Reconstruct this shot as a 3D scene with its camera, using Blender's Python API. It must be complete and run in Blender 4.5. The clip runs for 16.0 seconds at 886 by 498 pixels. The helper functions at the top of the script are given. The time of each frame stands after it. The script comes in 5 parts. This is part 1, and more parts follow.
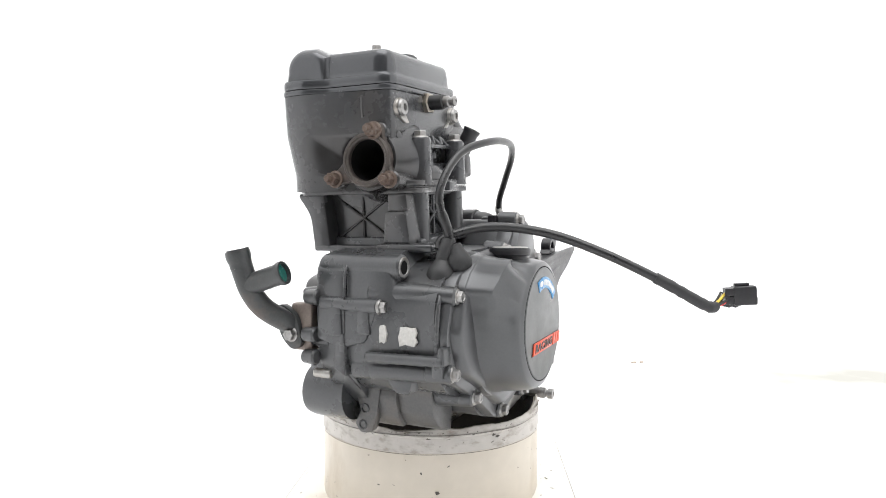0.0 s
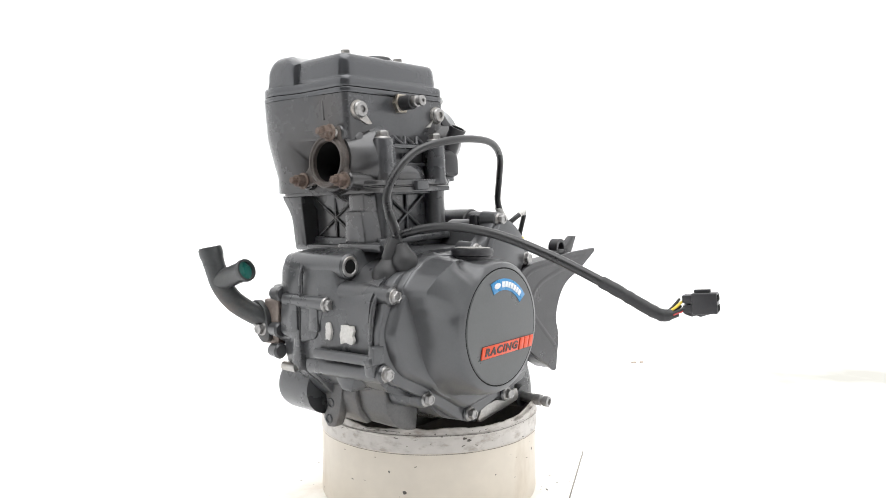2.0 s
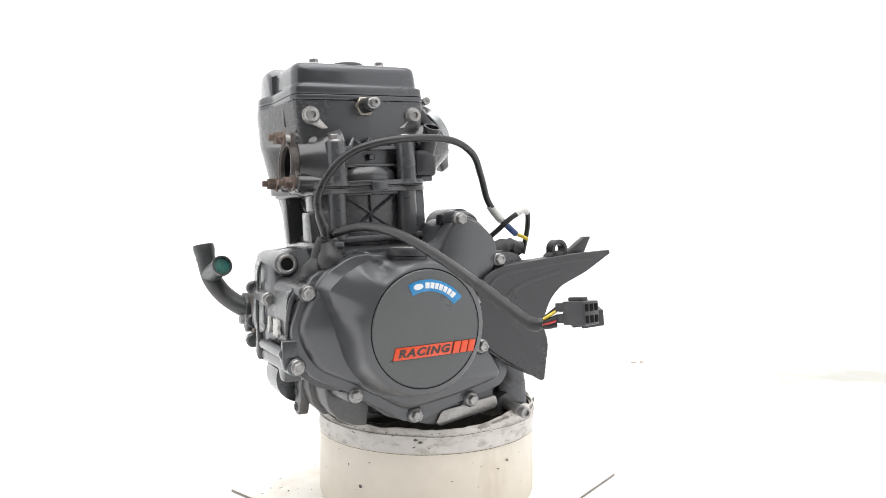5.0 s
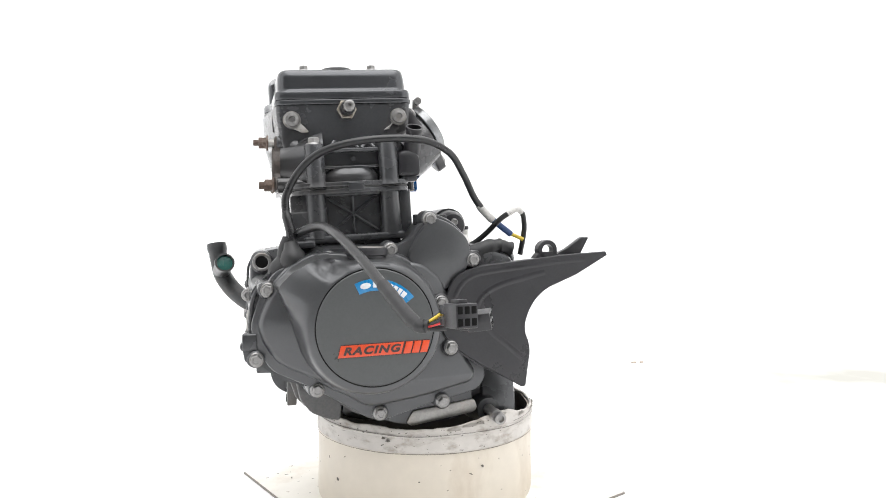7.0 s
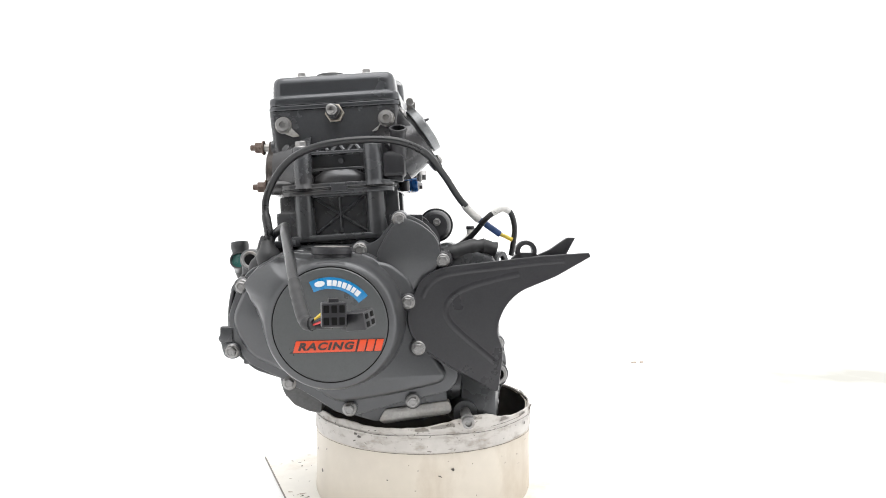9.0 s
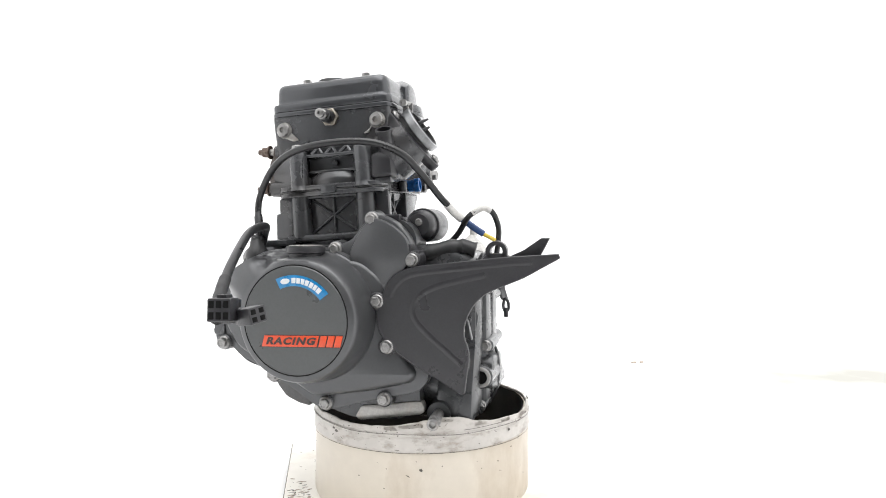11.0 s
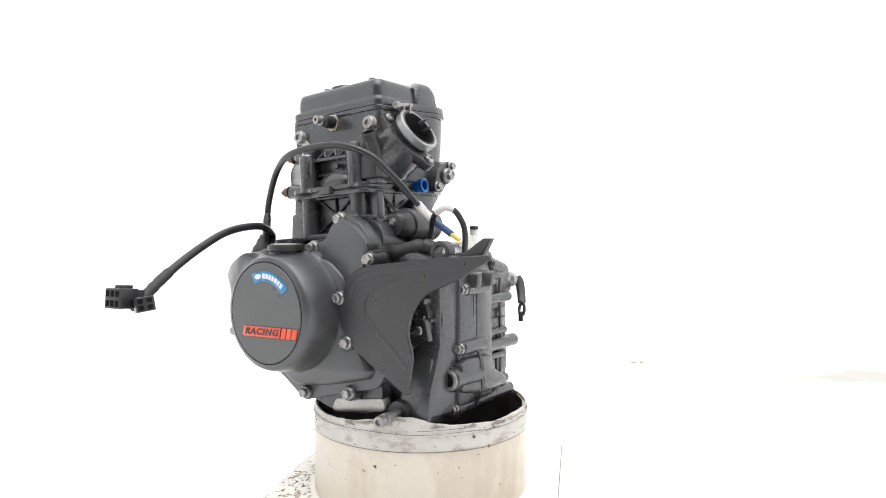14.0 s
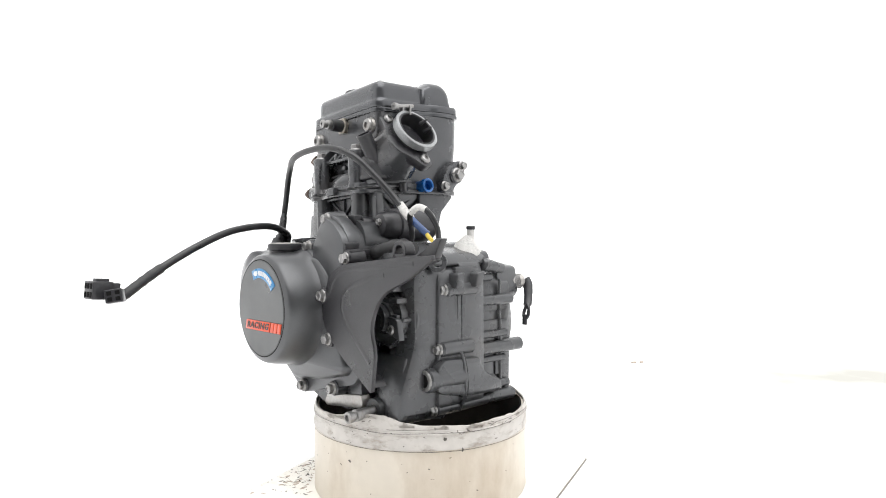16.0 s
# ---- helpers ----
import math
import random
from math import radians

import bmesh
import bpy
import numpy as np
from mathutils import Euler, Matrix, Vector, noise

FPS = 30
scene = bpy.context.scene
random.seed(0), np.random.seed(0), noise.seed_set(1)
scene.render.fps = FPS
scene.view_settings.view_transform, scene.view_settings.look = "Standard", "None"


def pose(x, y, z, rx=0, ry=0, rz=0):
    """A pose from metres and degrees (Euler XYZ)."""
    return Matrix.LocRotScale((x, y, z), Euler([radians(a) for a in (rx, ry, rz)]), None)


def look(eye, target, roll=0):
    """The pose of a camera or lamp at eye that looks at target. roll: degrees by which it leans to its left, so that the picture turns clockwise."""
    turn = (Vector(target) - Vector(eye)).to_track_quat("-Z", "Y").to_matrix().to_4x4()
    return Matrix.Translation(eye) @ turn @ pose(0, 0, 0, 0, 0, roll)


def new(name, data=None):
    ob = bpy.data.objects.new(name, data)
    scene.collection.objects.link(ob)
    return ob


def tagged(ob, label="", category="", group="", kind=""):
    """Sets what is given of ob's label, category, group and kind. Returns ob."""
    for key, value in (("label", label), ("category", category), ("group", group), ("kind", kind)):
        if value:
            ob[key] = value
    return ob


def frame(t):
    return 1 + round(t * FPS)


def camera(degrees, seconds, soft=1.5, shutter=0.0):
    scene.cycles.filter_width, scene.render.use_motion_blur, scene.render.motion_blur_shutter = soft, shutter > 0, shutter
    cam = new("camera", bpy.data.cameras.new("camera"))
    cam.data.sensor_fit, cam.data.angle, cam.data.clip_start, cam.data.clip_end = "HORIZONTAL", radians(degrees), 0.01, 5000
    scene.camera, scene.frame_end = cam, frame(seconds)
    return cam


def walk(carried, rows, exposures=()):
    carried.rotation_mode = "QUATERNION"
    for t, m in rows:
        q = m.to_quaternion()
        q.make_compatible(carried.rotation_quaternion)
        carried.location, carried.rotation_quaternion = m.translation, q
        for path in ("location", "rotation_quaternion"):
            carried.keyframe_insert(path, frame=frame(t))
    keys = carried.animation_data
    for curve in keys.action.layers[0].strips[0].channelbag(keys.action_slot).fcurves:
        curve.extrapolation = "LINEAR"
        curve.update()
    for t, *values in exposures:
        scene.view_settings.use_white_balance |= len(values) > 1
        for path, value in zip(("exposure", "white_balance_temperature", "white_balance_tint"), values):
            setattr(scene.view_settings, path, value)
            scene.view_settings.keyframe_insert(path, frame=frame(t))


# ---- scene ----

# ---------------------------------------------------------------- camera
EYE = (0.0, -0.92, 0.355)
YAW, PITCH = radians(1.252), radians(-1.904)
AIM = (EYE[0] + math.sin(YAW) * math.cos(PITCH), EYE[1] + math.cos(YAW) * math.cos(PITCH), EYE[2] + math.sin(PITCH))
cam = camera(67.34, 16.0, soft=1.0)
walk(cam, [(0.0, look(EYE, AIM, 0.205)), (16.0, look(EYE, AIM, 0.205))], exposures=[(0.0, 0.0), (16.0, 0.0)])

# ---------------------------------------------------------------- light
world = bpy.data.worlds.new("studio_sky")
scene.world = world
world.use_nodes = True
wt = world.node_tree
wt.nodes.clear()
w_out = wt.nodes.new("ShaderNodeOutputWorld")
w_bg = wt.nodes.new("ShaderNodeBackground")
w_tc = wt.nodes.new("ShaderNodeTexCoord")
w_sep = wt.nodes.new("ShaderNodeSeparateXYZ")
w_ramp = wt.nodes.new("ShaderNodeValToRGB")
w_ramp.color_ramp.elements[0].position, w_ramp.color_ramp.elements[0].color = 0.0, (0.80, 0.80, 0.80, 1)
w_ramp.color_ramp.elements[1].position, w_ramp.color_ramp.elements[1].color = 0.75, (1.0, 1.0, 1.0, 1)
wt.links.new(w_tc.outputs["Generated"], w_sep.inputs[0])
wt.links.new(w_sep.outputs["Z"], w_ramp.inputs[0])
wt.links.new(w_ramp.outputs[0], w_bg.inputs["Color"])
wt.links.new(w_bg.outputs[0], w_out.inputs["Surface"])
w_bg.inputs["Strength"].default_value = 1.8

sun_data = bpy.data.lights.new("overhead_daylight", "SUN")
sun_data.energy, sun_data.angle, sun_data.color = 2.4, radians(60), (1.0, 1.0, 1.0)
sun = new("overhead_daylight", sun_data)
sun.matrix_world = look((0.25, -0.9, 3.0), (0, 0, 0.3))


# ---------------------------------------------------------------- materials
def mat_base(name):
    m = bpy.data.materials.new(name)
    m.use_nodes = True
    nt = m.node_tree
    return m, nt, nt.nodes["Principled BSDF"]


def surface(name, col, rough=0.5, metal=0.0, grain=400.0, vary=0.18, stain=None, stain_amt=0.0, stain_scale=14.0,
            bump=0.05, bump_scale=900.0, rough_vary=0.12, coat=0.0, streak=None, coat_rough=0.18, dark_patch=None):
    """A paint, metal, plastic or rubber with fine grain, larger stains and a fine relief."""
    m, nt, b = mat_base(name)
    N, L = nt.nodes, nt.links
    tc = N.new("ShaderNodeTexCoord")
    fine = N.new("ShaderNodeTexNoise")
    fine.inputs["Scale"].default_value, fine.inputs["Detail"].default_value = grain, 4
    L.new(tc.outputs["Object"], fine.inputs["Vector"])
    mid = N.new("ShaderNodeTexNoise")
    mid.inputs["Scale"].default_value, mid.inputs["Detail"].default_value = 22.0, 6
    mid.inputs["Roughness"].default_value = 0.62
    L.new(tc.outputs["Object"], mid.inputs["Vector"])
    addn = N.new("ShaderNodeMath")
    addn.operation = "ADD"
    L.new(fine.outputs["Fac"], addn.inputs[0])
    L.new(mid.outputs["Fac"], addn.inputs[1])
    mr = N.new("ShaderNodeMapRange")
    mr.inputs["From Min"].default_value, mr.inputs["From Max"].default_value = 0.7, 1.3
    mr.inputs["To Min"].default_value, mr.inputs["To Max"].default_value = 1 - vary, 1 + vary
    L.new(addn.outputs[0], mr.inputs["Value"])
    mul = N.new("ShaderNodeMix")
    mul.data_type, mul.blend_type = "RGBA", "MULTIPLY"
    mul.inputs["Factor"].default_value = 1.0
    mul.inputs["A"].default_value = (*col, 1)
    L.new(mr.outputs[0], mul.inputs["B"])
    out = mul.outputs["Result"]
    if stain is not None:
        big = N.new("ShaderNodeTexNoise")
        big.inputs["Scale"].default_value, big.inputs["Detail"].default_value = stain_scale, 8
        big.inputs["Roughness"].default_value = 0.65
        mp = N.new("ShaderNodeMapping")
        if streak:
            mp.inputs["Scale"].default_value = streak
        L.new(tc.outputs["Object"], mp.inputs[0])
        L.new(mp.outputs[0], big.inputs["Vector"])
        sr = N.new("ShaderNodeMapRange")
        sr.inputs["From Min"].default_value, sr.inputs["From Max"].default_value = 0.52, 0.72
        sr.inputs["To Max"].default_value = stain_amt
        L.new(big.outputs["Fac"], sr.inputs["Value"])
        mx = N.new("ShaderNodeMix")
        mx.data_type = "RGBA"
        L.new(sr.outputs[0], mx.inputs["Factor"])
        L.new(out, mx.inputs["A"])
        mx.inputs["B"].default_value = (*stain, 1)
        out = mx.outputs["Result"]
    # round darker patch about a point, fading outwards with a noisy edge
    if dark_patch is not None:
        off = N.new("ShaderNodeVectorMath")
        off.operation = "DISTANCE"
        L.new(tc.outputs["Object"], off.inputs[0])
        off.inputs[1].default_value = dark_patch[:3]
        ad2 = N.new("ShaderNodeMath")
        ad2.operation = "MULTIPLY_ADD"
        L.new(mid.outputs["Fac"], ad2.inputs[0])
        ad2.inputs[1].default_value = dark_patch[3]
        L.new(off.outputs["Value"], ad2.inputs[2])
        sf = N.new("ShaderNodeMapRange")
        sf.inputs["From Min"].default_value, sf.inputs["From Max"].default_value = dark_patch[3] * 0.9, dark_patch[3] * 2.0
        sf.inputs["To Min"].default_value, sf.inputs["To Max"].default_value = 0.85, 0.0
        L.new(ad2.outputs[0], sf.inputs["Value"])
        mx2 = N.new("ShaderNodeMix")
        mx2.data_type = "RGBA"
        L.new(sf.outputs[0], mx2.inputs["Factor"])
        L.new(out, mx2.inputs["A"])
        mx2.inputs["B"].default_value = (0.020, 0.017, 0.015, 1)
        out = mx2.outputs["Result"]
    L.new(out, b.inputs["Base Color"])
    rr = N.new("ShaderNodeMapRange")
    rr.inputs["From Min"].default_value, rr.inputs["From Max"].default_value = 0.3, 0.7
    rr.inputs["To Min"].default_value, rr.inputs["To Max"].default_value = max(0.03, rough - rough_vary), min(1, rough + rough_vary)
    L.new(mid.outputs["Fac"], rr.inputs["Value"])
    L.new(rr.outputs[0], b.inputs["Roughness"])
    b.inputs["Metallic"].default_value = metal
    b.inputs["Coat Weight"].default_value, b.inputs["Coat Roughness"].default_value = coat, coat_rough
    if bump:
        bn = N.new("ShaderNodeTexNoise")
        bn.inputs["Scale"].default_value, bn.inputs["Detail"].default_value = bump_scale, 3
        L.new(tc.outputs["Object"], bn.inputs["Vector"])
        bp = N.new("ShaderNodeBump")
        bp.inputs["Strength"].default_value, bp.inputs["Distance"].default_value = bump, 0.001
        L.new(bn.outputs["Fac"], bp.inputs["Height"])
        L.new(bp.outputs[0], b.inputs["Normal"])
    return m


M_CASE = surface("dark_grey_engine_paint", coat=0.16, coat_rough=0.36, col=(0.062, 0.0635, 0.0665), rough=0.29, metal=0.34, vary=0.12, rough_vary=0.10, stain=(0.105, 0.096, 0.088), stain_amt=0.35, stain_scale=13.0, bump=0.03, bump_scale=500)
M_COVER = surface("satin_grey_cover_paint", coat=0.15, coat_rough=0.35, col=(0.075, 0.0765, 0.080), rough=0.33, metal=0.42, vary=0.05, rough_vary=0.05, stain=(0.10, 0.10, 0.10), stain_amt=0.15, stain_scale=7.0, bump=0.035, bump_scale=500)
M_DISC = surface("grey_cover_disc_paint", (0.076, 0.079, 0.080), 0.38, 0.25, bump=0.03, vary=0.06)
M_HEAD = surface("black_grey_head_paint", dark_patch=(-0.250, -0.010, 0.402, 0.086), coat=0.25, coat_rough=0.2, col=(0.061, 0.0625, 0.0665), rough=0.25, metal=0.32, vary=0.08, rough_vary=0.07, stain=(0.085, 0.072, 0.062), stain_amt=0.4, stain_scale=10.0, bump=0.05, bump_scale=500)
M_VALVE = surface("valve_cover_paint", coat=0.35, col=(0.062, 0.064, 0.069), rough=0.2, metal=0.5, bump=0.025, vary=0.06, bump_scale=400)
M_PLASTIC = surface("matt_black_plastic", (0.019, 0.0185, 0.021), 0.36, 0.0, bump=0.10, bump_scale=1500)
M_RUBBER = surface("black_rubber", (0.018, 0.018, 0.019), 0.55, 0.0, bump=0.08)
M_CABLE = surface("black_cable_sleeve", (0.015, 0.015, 0.016), 0.33, 0.0, bump=0.15, bump_scale=700)
M_DARK = surface("dark_bore", (0.006, 0.006, 0.006), 0.85, 0.0, bump=0.0)
M_DARK.node_tree.nodes["Principled BSDF"].inputs["Specular IOR Level"].default_value = 0.12
M_STEEL = surface("zinc_plated_steel", (0.29, 0.285, 0.28), 0.42, 0.85, stain=(0.22, 0.19, 0.16), stain_amt=0.6, stain_scale=60.0, bump=0.1)
M_ALU = surface("bare_aluminium", (0.36, 0.35, 0.335), 0.42, 0.8, stain=(0.35, 0.28, 0.22), stain_amt=0.5, stain_scale=45.0, bump=0.1)
M_RUST = surface("rusty_steel", (0.095, 0.066, 0.052), 0.65, 0.35, stain=(0.28, 0.24, 0.21), stain_amt=0.8, stain_scale=90.0, bump=0.4, vary=0.4)
M_PORT = surface("burnt_exhaust_flange", (0.055, 0.046, 0.041), 0.5, 0.3, stain=(0.15, 0.115, 0.098), stain_amt=0.6, stain_scale=60.0, bump=0.3, vary=0.3)
M_BRASS = surface("dull_brass", (0.30, 0.275, 0.235), 0.40, 0.75, stain=(0.2, 0.15, 0.1), stain_amt=0.5, stain_scale=70.0)
M_ORANGE = surface("orange_badge", (0.58, 0.062, 0.018), 0.42, 0.0, bump=0.02, vary=0.06)
M_BLUE = surface("blue_sticker", (0.010, 0.165, 0.37), 0.32, 0.0, bump=0.02, vary=0.06)
M_BADGEBLACK = surface("badge_lettering", (0.035, 0.022, 0.02), 0.5, 0.0, bump=0.0)
M_WHITE = surface("white_print", (0.58, 0.60, 0.61), 0.5, 0.0, bump=0.0, vary=0.08)
M_RESIDUE = surface("torn_white_sticker", (0.46, 0.45, 0.43), 0.7, 0.0, stain=(0.3, 0.28, 0.25), stain_amt=0.6, stain_scale=80.0)
M_BLUEPLUG = surface("blue_plastic", (0.010, 0.105, 0.34), 0.32, 0.0, bump=0.03)
M_BLUEWIRE = surface("blue_tape", (0.03, 0.07, 0.19), 0.5, 0.0, bump=0.2)
M_YELLOW = surface("yellow_wire", (0.65, 0.48, 0.06), 0.45, 0.0, bump=0.0)
M_WIREWHITE = surface("white_wire", (0.7, 0.68, 0.64), 0.5, 0.0, bump=0.0)
M_WIRERED = surface("red_wire", (0.5, 0.03, 0.03), 0.45, 0.0, bump=0.0)
M_SLEEVE_GLARE = surface("white_label_and_glare", (0.52, 0.51, 0.49), 0.7, 0.0, stain=(0.2, 0.2, 0.2), stain_amt=0.7, stain_scale=120.0, bump=0.2)
M_GREEN = surface("coolant_residue", (0.02, 0.12, 0.10), 0.35, 0.0, bump=0.2)
M_PIPE = surface("black_pipe_paint", (0.035, 0.037, 0.038), 0.42, 0.0, stain=(0.12, 0.08, 0.06), stain_amt=0.5, stain_scale=22.0, bump=0.15)
M_BUCKET = surface("stained_cream_plastic", (0.56, 0.51, 0.435), 0.45, 0.0, grain=60, vary=0.04, stain=(0.40, 0.33, 0.25), stain_amt=0.75, stain_scale=11.0, streak=(1.0, 1.0, 0.45), bump=0.05, bump_scale=60)
M_BAND = surface("grimy_white_tape", (0.48, 0.455, 0.425), 0.5, 0.0, grain=90, vary=0.08, stain=(0.20, 0.16, 0.125), stain_amt=0.85, stain_scale=38.0, streak=(1.0, 1.0, 2.0), bump=0.35, bump_scale=110)
M_INSIDE_SHADE = surface("bucket_inside_shade", (0.022, 0.020, 0.018), 0.42, 0.0, stain=(0.06, 0.05, 0.042), stain_amt=0.6, stain_scale=30.0, bump=0.3)
M_GRIME = surface("oily_grime", (0.075, 0.066, 0.058), 0.6, 0.0, stain=(0.16, 0.14, 0.12), stain_amt=0.6, stain_scale=40.0, bump=0.3)
M_BOARD = surface("white_coated_board", (0.74, 0.715, 0.66), 0.6, 0.0, grain=60, vary=0.03, stain=(0.50, 0.40, 0.29), stain_amt=0.6, stain_scale=9.0, bump=0.05)
M_BOARDEDGE = surface("dark_board_edge", (0.20, 0.18, 0.16), 0.7, 0.0)
M_GUARD = surface("grimy_brown_casting", (0.084, 0.083, 0.083), 0.38, 0.3, stain=(0.13, 0.108, 0.092), stain_amt=0.5, stain_scale=25.0, bump=0.2)
M_PUMP = surface("dull_bronze_casting", (0.20, 0.165, 0.145), 0.5, 0.4, stain=(0.10, 0.08, 0.07), stain_amt=0.5, stain_scale=40.0, bump=0.2)
M_SEAM = surface("dark_seam", (0.025, 0.025, 0.026), 0.6, 0.0, bump=0.0)
M_CLAMP = surface("grey_steel_band", (0.28, 0.285, 0.29), 0.35, 0.7)
M_FLAKE = surface("tan_flakes", (0.42, 0.36, 0.30), 0.8, 0.0)
M_DARK_CARD = surface("dark_reflection_card", (0.06, 0.06, 0.06), 0.9, 0.0, grain=20, vary=0.05, bump=0.0)
M_GASKET = surface("grey_gasket", (0.07, 0.07, 0.07), 0.5, 0.4)


def floor_material():
    """White painted floor with a broad tan stain of its own shape."""
    m, nt, b = mat_base("white_floor_paint")
    N, L = nt.nodes, nt.links
    tc = N.new("ShaderNodeTexCoord")
    mp = N.new("ShaderNodeMapping")
    mp.inputs["Location"].default_value = (-0.97, -0.62, 0.0)
    L.new(tc.outputs["Object"], mp.inputs[0])
    mp2 = N.new("ShaderNodeMapping")
    mp2.inputs["Rotation"].default_value = (0, 0, radians(12))
    mp2.inputs["Scale"].default_value = (1.15, 2.5, 1.0)
    L.new(mp.outputs[0], mp2.inputs[0])
    ln = N.new("ShaderNodeVectorMath")
    ln.operation = "LENGTH"
    L.new(mp2.outputs[0], ln.inputs[0])
    ns = N.new("ShaderNodeTexNoise")
    ns.inputs["Scale"].default_value, ns.inputs["Detail"].default_value = 5.0, 5
    L.new(tc.outputs["Object"], ns.inputs["Vector"])
    ad = N.new("ShaderNodeMath")
    ad.operation = "ADD"
    L.new(ln.outputs["Value"], ad.inputs[0])
    L.new(ns.outputs["Fac"], ad.inputs[1])
    rng = N.new("ShaderNodeMapRange")
    rng.inputs["From Min"].default_value, rng.inputs["From Max"].default_value = 0.55, 1.35
    rng.inputs["To Min"].default_value, rng.inputs["To Max"].default_value = 0.85, 0.0
    L.new(ad.outputs[0], rng.inputs["Value"])
    mx = N.new("ShaderNodeMix")
    mx.data_type = "RGBA"
    L.new(rng.outputs[0], mx.inputs["Factor"])
    mx.inputs["A"].default_value = (0.86, 0.86, 0.86, 1)
    mx.inputs["B"].default_value = (0.285, 0.276, 0.240, 1)
    L.new(mx.outputs["Result"], b.inputs["Base Color"])
    b.inputs["Roughness"].default_value = 0.8
    return m


M_FLOOR = floor_material()
M_BACK = surface("white_backdrop", (0.87, 0.87, 0.87), 0.9, 0.0, grain=20, vary=0.01, bump=0.0)

from mathutils.geometry import tessellate_polygon

# ---------------------------------------------------------------- mesh helpers (millimetres; z from the lens height)
LIFT = 355.0
ROOT = Matrix.Scale(0.001, 4) @ Matrix.Translation((0, 0, LIFT))


def finish(bm, mat, name, angle=38):
    bmesh.ops.recalc_face_normals(bm, faces=bm.faces)
    me = bpy.data.meshes.new(name)
    for f in bm.faces:
        f.smooth = True
    bm.to_mesh(me)
    bm.free()
    me.set_sharp_from_angle(angle=radians(angle))
    me.materials.append(mat)
    return me


def part(name, bm, material, parent, label="", angle=38):
    """One mesh object under a thing or under a part."""
    bm.transform(ROOT)
    ob = new(name, finish(bm, material, name, angle))
    ob.parent = parent
    return tagged(ob, label)


def axes(d, up=(0, 0, 1)):
    """A rotation that turns z to the direction d."""
    return Vector(d).normalized().to_track_quat("Z", "Y").to_matrix().to_4x4()


def lathe(bm, prof, p=(0, 0, 0), d=(0, 0, 1), seg=48, M=None):
    """Turns (radius, height) pairs about the line through p along d."""
    m = Matrix.Translation(p) @ axes(d)
    if M is not None:
        m = M @ m
    rings = []
    for r, h in prof:
        if r < 1e-4:
            rings.append([bm.verts.new(m @ Vector((0, 0, h)))])
        else:
            rings.append([bm.verts.new(m @ Vector((r * math.cos(2 * math.pi * k / seg), r * math.sin(2 * math.pi * k / seg), h))) for k in range(seg)])
    for a, b in zip(rings, rings[1:]):
        for k in range(seg):
            k2 = (k + 1) % seg
            if len(a) == 1 and len(b) == 1:
                continue
            if len(a) == 1:
                bm.faces.new((a[0], b[k], b[k2]))
            elif len(b) == 1:
                bm.faces.new((a[k], a[k2], b[0]))
            else:
                bm.faces.new((a[k], a[k2], b[k2], b[k]))


def rod(bm, p, q, r, r2=None, seg=24, ch=1.0, M=None):
    """A chamfered round bar from p to q."""
    p, q = Vector(p), Vector(q)
    h = (q - p).length
    r2 = r if r2 is None else r2
    lathe(bm, [(0, 0), (r - ch, 0), (r, ch), (r2, h - ch), (r2 - ch, h), (0, h)], p, q - p, seg, M)


def ring(bm, p, d, ro, ri, h, seg=40, ch=0.8, M=None):
    """A ring with a hole through it."""
    lathe(bm, [(ri, 0), (ro - ch, 0), (ro, ch), (ro, h - ch), (ro - ch, h), (ri + ch, h), (ri, h - ch), (ri, 0)], p, d, seg, M)


def rounded(pts, r, n=4):
    """A closed outline with its corners rounded."""
    out = []
    k = len(pts)
    rs = r if isinstance(r, (list, tuple)) else [r] * k
    for i in range(k):
        a, b, c = Vector(pts[i - 1]), Vector(pts[i]), Vector(pts[(i + 1) % k])
        u, v = (a - b), (c - b)
        t = min(rs[i], u.length * 0.45, v.length * 0.45)
        if t < 0.05:
            out.append(tuple(b))
            continue
        s, e = b + u.normalized() * t, b + v.normalized() * t
        for j in range(n + 1):
            w = j / n
            out.append(tuple((1 - w) ** 2 * s + 2 * w * (1 - w) * b + w * w * e))
    return out


def smooth_line(pts, n=8):
    """A smooth line through the points."""
    P = [Vector(p) for p in pts]
    P = [2 * P[0] - P[1]] + P + [2 * P[-1] - P[-2]]
    out = []
    for i in range(1, len(P) - 2):
        a, b, c, d = P[i - 1:i + 3]
        for k in range(n):
            u = k / n
            out.append(0.5 * (2 * b + (c - a) * u + (2 * a - 5 * b + 4 * c - d) * u * u + (3 * b - a - 3 * c + d) * u ** 3))
    out.append(P[-2])
    return out


def shrink(outline, k):
    """The outline moved inwards by k."""
    n = len(outline)
    area = sum(outline[i - 1][0] * outline[i][1] - outline[i][0] * outline[i - 1][1] for i in range(n))
    s = 1 if area > 0 else -1
    out = []
    for i in range(n):
        a, b, c = Vector(outline[i - 1]), Vector(outline[i]), Vector(outline[(i + 1) % n])
        e1, e2 = (b - a), (c - b)
        n1 = Vector((-e1.y, e1.x)).normalized() * s if e1.length > 1e-6 else Vector((0, 0))
        n2 = Vector((-e2.y, e2.x)).normalized() * s if e2.length > 1e-6 else Vector((0, 0))
        nn = n1 + n2
        nn = nn.normalized() if nn.length > 1e-6 else n1
        out.append(tuple(b + nn * k))
    return out


def place(axis, a, b, c):
    return {"y": Vector((a, c, b)), "x": Vector((c, a, b)), "z": Vector((a, b, c))}[axis]


